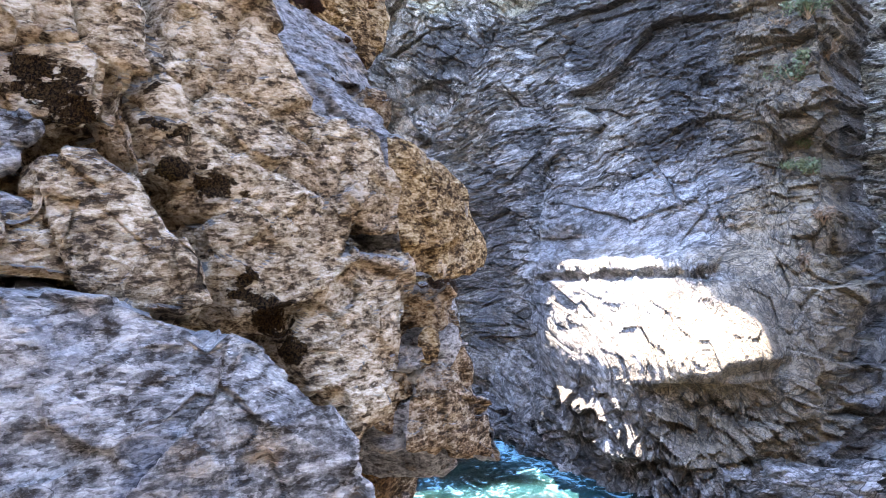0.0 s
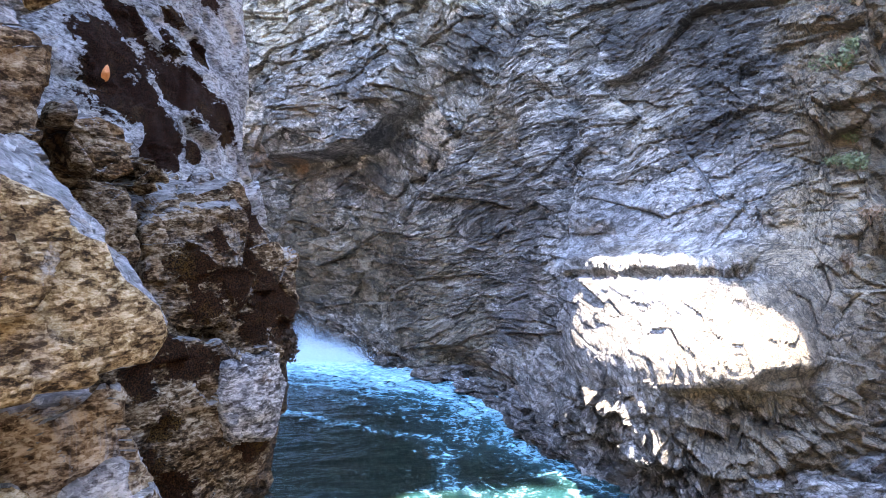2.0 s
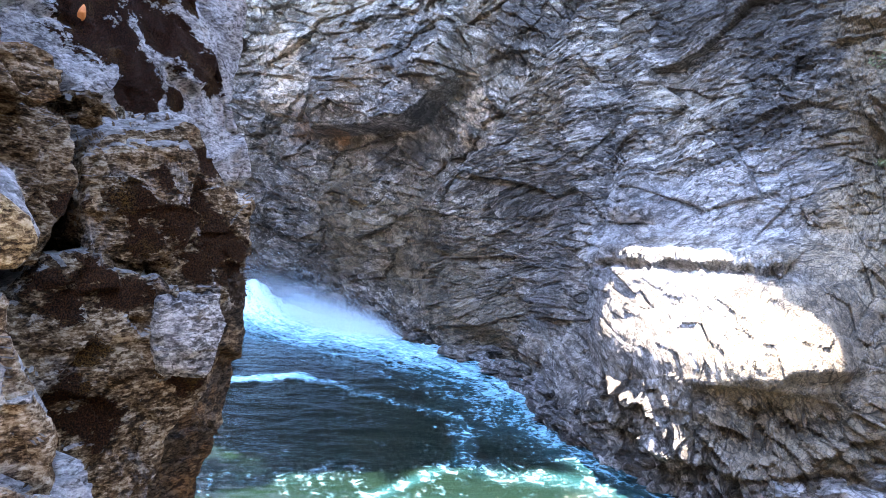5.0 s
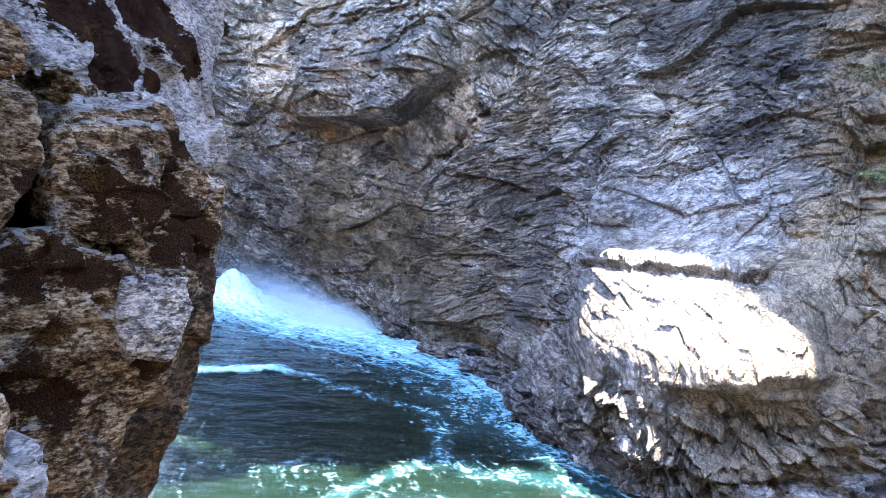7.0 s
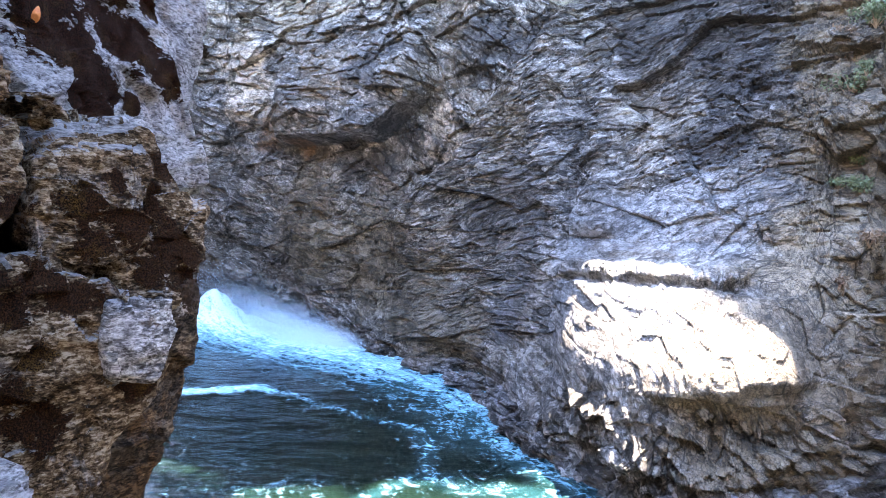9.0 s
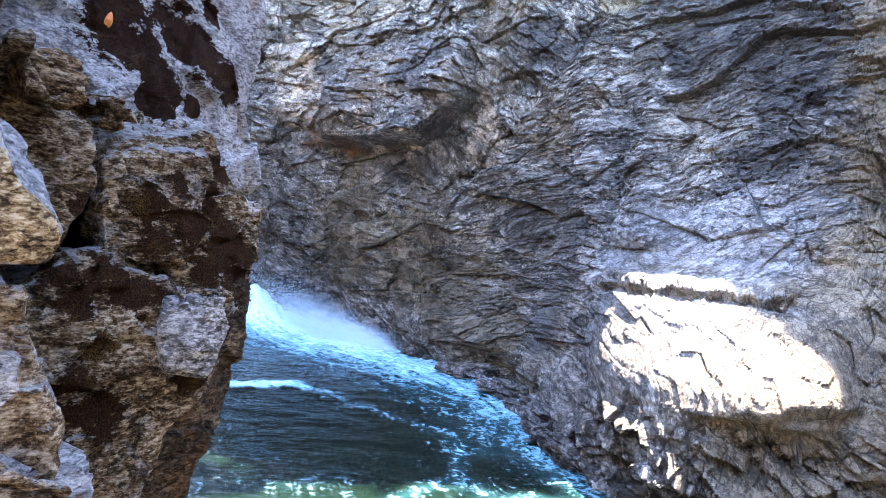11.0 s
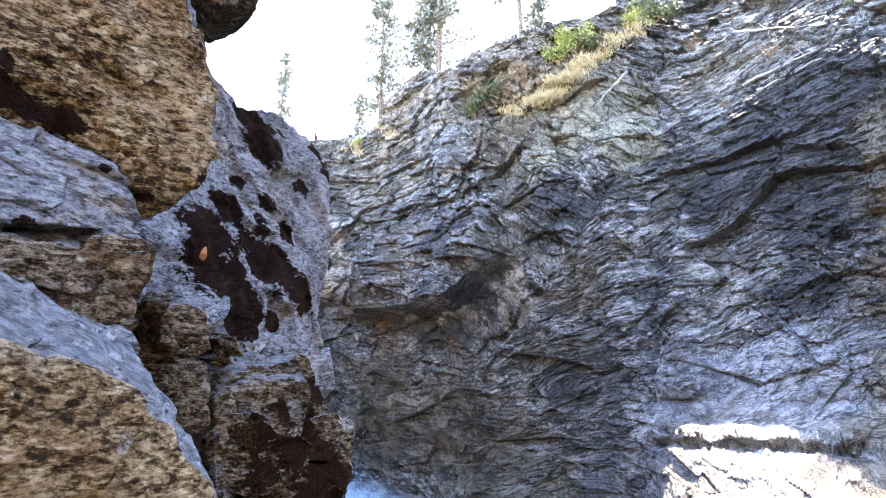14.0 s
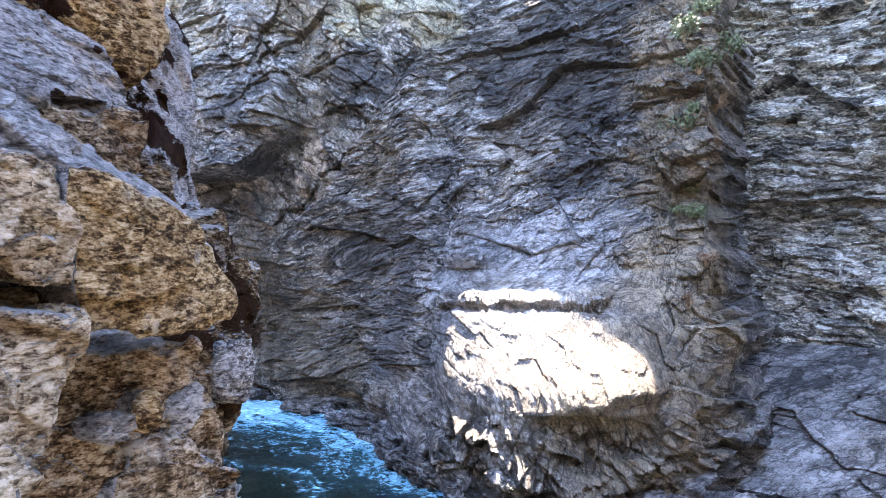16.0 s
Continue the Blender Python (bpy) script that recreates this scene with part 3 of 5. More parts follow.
def far_cliff():
    cols, rows, top = 960, 740, 40
    az = np.linspace(-24, 38.5, cols)
    level = np.full(cols, 55.0)
    for _ in range(30):
        level = 11.1 + cliff_point_field(az, level) * np.tan(np.radians(np.interp(az, RIM_AT, RIM_EL)))
    crest, _ = plates(az * 0.6, az * 0, 33)
    rim = level + 0.5 * fractal(np.stack([az * 0.5, az * 0, az * 0], 1), 3, 31) + 0.8 * crest
    v = np.linspace(0, 1, rows) ** 1.2
    zz = -4 + v[:, None] * (rim[None, :] + 4)
    a, z = np.broadcast_to(az, zz.shape).ravel(), zz.ravel()
    r = cliff_point_field(a, z)
    p = np.stack([r * np.sin(np.radians(a)), r * np.cos(np.radians(a)), z], 1)
    # s runs along the face
    foot = cliff_point_field(az, 0 * az + 20)
    run = np.cumsum(foot * np.radians(np.gradient(az)))
    s = np.broadcast_to(run - run[cols // 2], zz.shape).ravel()
    flat = np.stack([s, z, 0 * z], 1)
    fold = fractal(flat * 0.06, 3, 5) * 1.8 + fractal(flat * 0.35, 3, 7) * 0.25
    # well layered below the diagonal fault and on the right, broken into blocks above it and on the far side
    fault = 22 + (a - 4) * 1.15 + 2 * fractal(p * 0.1, 2, 87)
    sheeted = smooth_step(-5, 0, a) * smooth_step(fault + 2, fault - 2, z) + smooth_step(12, 18, a) * smooth_step(46, 38, z)
    sheeted = np.clip(sheeted + 0.3 * fractal(p * 0.12, 3, 88), 0.03, 0.74)
    sheeted *= 1 - 0.85 * smooth_step(29.5, 32.5, a)
    sheeted *= 1 - 0.8 * smooth_step(10, 13, a) * smooth_step(10.5, 9.5, z)
    rag = 1 - sheeted
    # beds rise to the right where layered, and fall to the right in the broken rock
    q1, w1 = z * 0.99 - s * 0.13 + fold, s * 0.99 + z * 0.13
    q2, w2 = z * 0.86 + s * 0.5 + fold, s * 0.86 - z * 0.5
    big, crack = plates(w1 * 0.17 + 0.1 * fold, q1 * 0.27, 60)
    mid, split = plates(w1 * 0.45, q1 * 0.7 + 0.3 * big, 59)
    # joints shift the layers from block to block
    q1, w1 = q1 + 1.3 * big + 0.45 * mid, w1 + 2.5 * big + mid
    form = 1.1 * fractal(p * 0.07, 4, 80) + 0.9 * big - 0.12 * (1 - smooth_step(0, 0.04, crack))
    a1, e1 = plates(w1 * 0.34, q1 * 0.95, 61)
    a2, e2 = plates(w1 * 0.75 + 0.4 * a1, q1 * 2.1, 62)
    a3, e3 = plates(w1 * 1.7, q1 * 4.2 + 0.5 * a2, 63)
    lap = ledges(q1, w1, 1.25, 41) - 0.4
    lap2 = ledges(q1 + 3, w1, 0.5, 44) - 0.4
    low = 0.34 * mid + 0.33 * a1 + 0.29 * a2 + 0.19 * a3 + 0.10 * lap + 0.08 * lap2 - 0.08 * (1 - smooth_step(0, 0.05, split)) - 0.12 * (1 - smooth_step(0, 0.08, e1)) - 0.08 * (1 - smooth_step(0, 0.10, e2))
    b1, f1 = plates(w2 * 0.22, q2 * 0.34, 71)
    b2, f2 = plates(w2 * 0.6 + 0.4 * b1, q2 * 0.95, 72)
    b3, f3 = plates(w2 * 1.5, q2 * 2.4 + 0.5 * b2, 73)
    high = 1.25 * b1 + 0.62 * b2 + 0.26 * b3 - 0.14 * (1 - smooth_step(0, 0.05, f1)) - 0.10 * (1 - smooth_step(0, 0.09, f2))
    fine = sheeted * low + rag * high + 0.16 * fractal(flat * 1.5, 3, 85)
    # hollows where the wall falls into the dark
    form -= 1.4 * smooth_step(0.15, 0.5, fractal(flat * (0.09, 0.13, 1), 3, 99)) * rag
    # the leaning rib: rock right of it stands proud
    rib = 14.4 - (18.7 - z) * 0.26 + 0.25 * fractal(p * 0.5, 2, 86)
    form += 2.3 * smooth_step(rib - 0.10, rib + 0.20, a) * smooth_step(30, 22, z) * smooth_step(5, 9, z) * (1 - smooth_step(15.5, 18, a))
    # the long dark overhang on the far side, its right end rising
    shelf = 21.3 + 0.5 * fractal(p * 0.15, 2, 98) + np.where(a > -4, (a + 4) * 0.9, -(a + 4) * 0.10)
    form += 4.6 * smooth_step(-13, -11, a) * smooth_step(1, -1.5, a) * smooth_step(shelf - 0.4, shelf + 0.4, z) * smooth_step(shelf + 14, shelf + 2, z)
    # a step along the fault
    form += 1.5 * smooth_step(-4, -2, a) * smooth_step(13, 10, a) * smooth_step(fault + 0.6, fault - 0.2, z) * smooth_step(8, 17, z)
    form *= 1 - 0.5 * smooth_step(-6, 0, (z.reshape(rows, cols) - rim[None, :]).ravel())
    fine *= 1 - 0.5 * smooth_step(-3.5, -0.3, (z.reshape(rows, cols) - rim[None, :]).ravel())
    form -= 0.7 * smooth_step(3.0, 0.5, z) * smooth_step(10, 4, a)
    # a broad smooth slab under the dry grass
    tan = np.exp(-(((a - 9.5) / 3.2) ** 2 + ((z - 36.5) / 4.5) ** 2) ** 2)
    fine *= 1 - 0.75 * tan
    form += tan * (0.8 + 0.12 * (z - 36.5))
    # smooth bluish slabs above the bulge
    slick = smooth_step(11, 14, a) * smooth_step(31, 28, a) * smooth_step(10.5, 11.2, z) * smooth_step(17.5, 14.5, z)
    fine *= 1 - 0.45 * slick
    # the bulge: a thin bright step on top, the slab below it, an undercut foot
    side = smooth_step(11.5, 13.2, a) * smooth_step(31.5, 29.0, a)
    calm = smooth_step(9.5, 13, a) * smooth_step(34, 30, a) * smooth_step(3.0, 5, z) * smooth_step(12.5, 10.5, z)
    chunky = smooth_step(9, 12, a) * smooth_step(5, 3.5, z)
    fine += chunky * (0.45 * b2 + 0.35 * lap + 0.25 * b3)
    out = form * (1 - 0.95 * calm) + fine * (1 - 0.70 * calm)
    lip = 10.1 + 0.35 * fractal(np.stack([a * 0.9, 0 * a, 0 * a], 1), 4, 91, 0.7)
    worn = 0.75 + 0.7 * fractal(np.stack([a * 1.4, z * 0.6, 0 * a], 1), 4, 92, 0.7)
    out += side * smooth_step(27.5, 25.5, a) * (1.15 * worn * smooth_step(lip + 0.25, lip - 0.05, z) * smooth_step(lip - 0.85, lip - 0.5, z))
    lip2 = 9.1 + 0.35 * fractal(np.stack([a * 0.8, 0 * a, 0 * a], 1), 4, 95, 0.7) - 0.03 * np.maximum(0, a - 20)
    out += side * 0.8 * smooth_step(lip2 + 0.2, lip2 - 0.1, z) * smooth_step(4.0, 6.0, z)
    # the undercut rises towards the buttress
    under = 4.2 + 0.11 * np.maximum(0, a - 18) + 0.35 * fractal(np.stack([a * 0.7, 0 * a, 0 * a], 1), 3, 96)
    out -= 0.9 * smooth_step(18, 23, a) * smooth_step(33, 30, a) * smooth_step(under + 0.2, under - 0.3, z) * smooth_step(under - 3.2, under - 1.0, z)
    # relief stands out square to the face
    n = grid_normals(p, rows, cols)
    n *= -np.sign((n * p).sum(1).mean())
    n[:, 2] *= 0.5
    n = 0.6 * n - 0.4 * p * (1, 1, 0) / r[:, None]
    q0 = p + n * out[:, None]
    r, z = np.hypot(q0[:, 0], q0[:, 1]), q0[:, 2]
    a = np.degrees(np.arctan2(q0[:, 0], q0[:, 1]))
    flank = smooth_step(33.5, 38.5, a)
    b = a + flank * (1.1 * fractal(np.stack([z * 0.16, 0 * z, 0 * z], 1), 4, 97) + np.clip((16 - z) * 0.07, -1.2, 1.2))
    p = np.stack([r * np.sin(np.radians(b)), r * np.cos(np.radians(b)), z], 1)
    # the top behind the rim
    back = np.linspace(0.4, 60, top)
    tr = r[-cols:][None, :] + back[:, None]
    ta = np.broadcast_to(a[-cols:], tr.shape)
    tz = z[-cols:][None, :] + back[:, None] * 0.12
    tp = np.stack([tr * np.sin(np.radians(ta)), tr * np.cos(np.radians(ta)), tz], -1).reshape(-1, 3)
    tp[:, 2] += 0.9 * fractal(tp * 0.12, 4, 90) * np.minimum(1, np.repeat(back, cols) / 3)
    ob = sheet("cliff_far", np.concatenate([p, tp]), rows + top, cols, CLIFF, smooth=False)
    split = (sheeted > 0.5)[:, None]
    layer = np.concatenate([np.where(split, np.stack([w1, out, q1], 1), np.stack([w2, out, q2], 1)), tp])
    ob.data.attributes.new("sheet", "FLOAT", "POINT").data.foreach_set("value", np.r_[sheeted, 0 * tp[:, 0]].astype(np.float32))
    ob.data.attributes.new("layer", "FLOAT_VECTOR", "POINT").data.foreach_set("vector", layer.astype(np.float32).ravel())
    tagged(ob, "tall dark grey foliated rock cliff above the river", "cliff", kind="structure")
    return p


FAR = far_cliff()
FAR_AZ = np.degrees(np.arctan2(FAR[:, 0], FAR[:, 1]))
FAR_EL = np.degrees(np.arctan2(FAR[:, 2] - 11.1, np.hypot(FAR[:, 0], FAR[:, 1])))


def on_cliff(az, el):
    """The place on the far cliff at a bearing and an angle of height from the stand point."""
    return Vector(FAR[np.argmin((FAR_AZ - az) ** 2 + (FAR_EL - el) ** 2)])


# ---- the layered cliff beside the buttress, and the walls that close the gorge ----
def side_cliff(name, plan, base, height, material, seed, cols, rows, label, rough=1.0, dip=0.1, lean=0.12):
    """A rock wall over a line on the plan."""
    plan = np.array(plan, float)
    seg = np.r_[0, np.cumsum(np.linalg.norm(np.diff(plan, axis=0), axis=1))]
    s = np.linspace(0, seg[-1], cols)
    x, y = np.interp(s, seg, plan[:, 0]), np.interp(s, seg, plan[:, 1])
    nx, ny = np.gradient(y, s), -np.gradient(x, s)
    h = np.linspace(base, height, rows)
    P = np.stack(np.broadcast_arrays(x[None, :], y[None, :], h[:, None]), -1).reshape(-1, 3)
    N = np.stack(np.broadcast_arrays(nx[None, :], ny[None, :], 0 * h[:, None]), -1).reshape(-1, 3)
    S = np.broadcast_to(s, (rows, cols)).ravel()
    q = P[:, 2] + dip * S + 2.0 * fractal(P * 0.05, 3, seed)
    big, crack = plates(S * 0.09, q * 0.26, seed + 1)
    slab, gap = plates(S * 0.22 + big, q * 0.62, seed + 4)
    leaf, gap2 = plates(S * 0.5 + slab, q * 1.5, seed + 6)
    chip, gap3 = plates(S * 1.1, q * 3.4 + 0.5 * leaf, seed + 9)
    strata = 1.5 * big + 1.1 * slab + 0.6 * leaf + 0.28 * chip - 0.25 * (1 - smooth_step(0, 0.06, gap)) - 0.15 * (1 - smooth_step(0, 0.08, gap2))
    out = rough * (1.2 * fractal(P * 0.08, 4, seed + 3) + strata + 0.5 * ledges(q, S, 1.7, seed + 12))
    out -= lean * (P[:, 2] - base)
    ob = sheet(name, P + N * out[:, None], rows, cols, material, smooth=False)
    layer = np.stack([S, out * 0.3, q], 1)
    ob.data.attributes.new("sheet", "FLOAT", "POINT").data.foreach_set("value", np.full(len(S), 0.9, np.float32))
    ob.data.attributes.new("layer", "FLOAT_VECTOR", "POINT").data.foreach_set("vector", layer.astype(np.float32).ravel())
    return tagged(ob, label, "cliff", kind="structure")


side_cliff("cliff_right", [(30, 62), (38, 53), (45, 46), (51, 34), (52, 20), (46, 0), (36, -24)], -4, 60, CLIFF_R, 200, 440, 400,
           "pale layered rock cliff beside the buttress", 0.9, 0.1, 0.06)
# warm tint on the unseen rear wall, which reflects sunlight onto the outcrop
WARM = schist("warm_bounce_schist", [(0.12, 0.09, 0.06), (0.30, 0.235, 0.16), (0.44, 0.36, 0.26), (0.60, 0.52, 0.42)], 0.7)
side_cliff("cliff_rear", [(36, -24), (10, -34), (-16, -26), (-26, 0), (-30, 40), (-40, 90), (-66, 112)], -4, 40, WARM, 230, 240, 120,
           "unseen gorge wall, tinted warm to bounce light onto the outcrop")
side_cliff("bank_right", [(17.5, 33), (20.5, 29), (23.7, 23), (27, 17), (30, 8)], -1, 6.2, SLAB, 250, 260, 130,
           "smooth bluish rock slabs sloping into the river", 0.5, 0.3, 2.2)
# near-black backing, coloured so that gaps between the rocks read as shade
side_cliff("cliff_left", [(-24, -14), (-6, -4), (-2.3, -0.6), (-1.85, 1), (-1.75, 2.4), (-1.8, 3.3), (-3.2, 4.2), (-24, 9)], -4, 12.2, SHADE_ROCK, 260, 300, 200,
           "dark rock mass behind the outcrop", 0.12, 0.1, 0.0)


# ---- the rocks beside the camera ----
def rock(name, place, normal, outline, depth, push, material, label, seed, rough=1.0, dome=0.03, flank=None):
    """A rock with the given front outline (metres across and up its face), that runs back along push."""
    around, inner, sides = (240, 60, 30) if depth > 0.4 else (160, 36, 16)
    n = Vector(normal).normalized()
    u = Vector((0, 0, 1)).cross(n).normalized()
    w = n.cross(u)
    u, w, n = np.array(u), np.array(w), np.array(n)
    pts = np.array(outline, float)
    mid = pts.mean(0)
    closed = np.vstack([pts, pts[:1]])
    seg = np.r_[0, np.cumsum(np.linalg.norm(np.diff(closed, axis=0), axis=1))]
    t = np.linspace(0, seg[-1], around, endpoint=False)
    ring = np.stack([np.interp(t, seg, closed[:, 0]), np.interp(t, seg, closed[:, 1])], 1)
    soft = ring.copy()
    for _ in range(1):
        soft = (np.roll(soft, 1, 0) + 2 * soft + np.roll(soft, -1, 0)) / 4
    ring = soft
    size = np.sqrt(np.abs(np.sum(ring[:, 0] * np.roll(ring[:, 1], -1) - np.roll(ring[:, 0], -1) * ring[:, 1])) / 2)
    ring = mid + (ring - mid) * (1 - 0.012 / size)
    push = np.array(Vector(push).normalized()) * depth
    rings = []
    for f in np.linspace(0.004, 1, inner):
        lift = dome * size * (1 - f ** 2) - 0.03 * size * f ** 24
        rings.append(np.array(place) + np.outer(mid[0] + (ring[:, 0] - mid[0]) * f, u) + np.outer(mid[1] + (ring[:, 1] - mid[1]) * f, w) + n * lift)
    for f in np.linspace(0, 1, sides + 1)[1:] ** 1.5:
        k = 1 + 0.02 * np.sin(f * 3.1)
        rings.append(np.array(place) + np.outer(mid[0] + (ring[:, 0] - mid[0]) * k, u) + np.outer(mid[1] + (ring[:, 1] - mid[1]) * k, w) + push * f - n * 0.03 * size)
    p = np.concatenate(rings)
    rows = len(rings)
    nor = grid_normals(p, rows, around, True)
    nor *= -1 if (nor[: around * 20] @ n).mean() < 0 else 1
    big, edge = facets(p * 3.6 + seed, seed)
    small, edge2 = facets(p * 13 + seed, seed + 3)
    out = 0.022 * fractal(p * 3.5, 4, seed) + 0.038 * big + 0.016 * small + 0.007 * fractal(p * (20, 20, 34), 5, seed + 7, 0.65)
    out -= 0.009 * (1 - smooth_step(0, 0.06, edge)) * smooth_step(0.1, 0.4, fractal(p * 2.2, 2, seed + 5))
    p = p + nor * (out * rough)[:, None]
    ob = sheet(name, p, rows, around, material, True)
    if flank:
        # the smooth planes behind the broken front, blue-grey for light from the sky
        ob.data.materials.append(flank)
        ob.data.polygons.foreach_set("material_index", (np.arange((rows - 1) * around) >= (inner - 1) * around).astype(np.int32))
    return tagged(ob, label, "rock", "rocks of the outcrop")


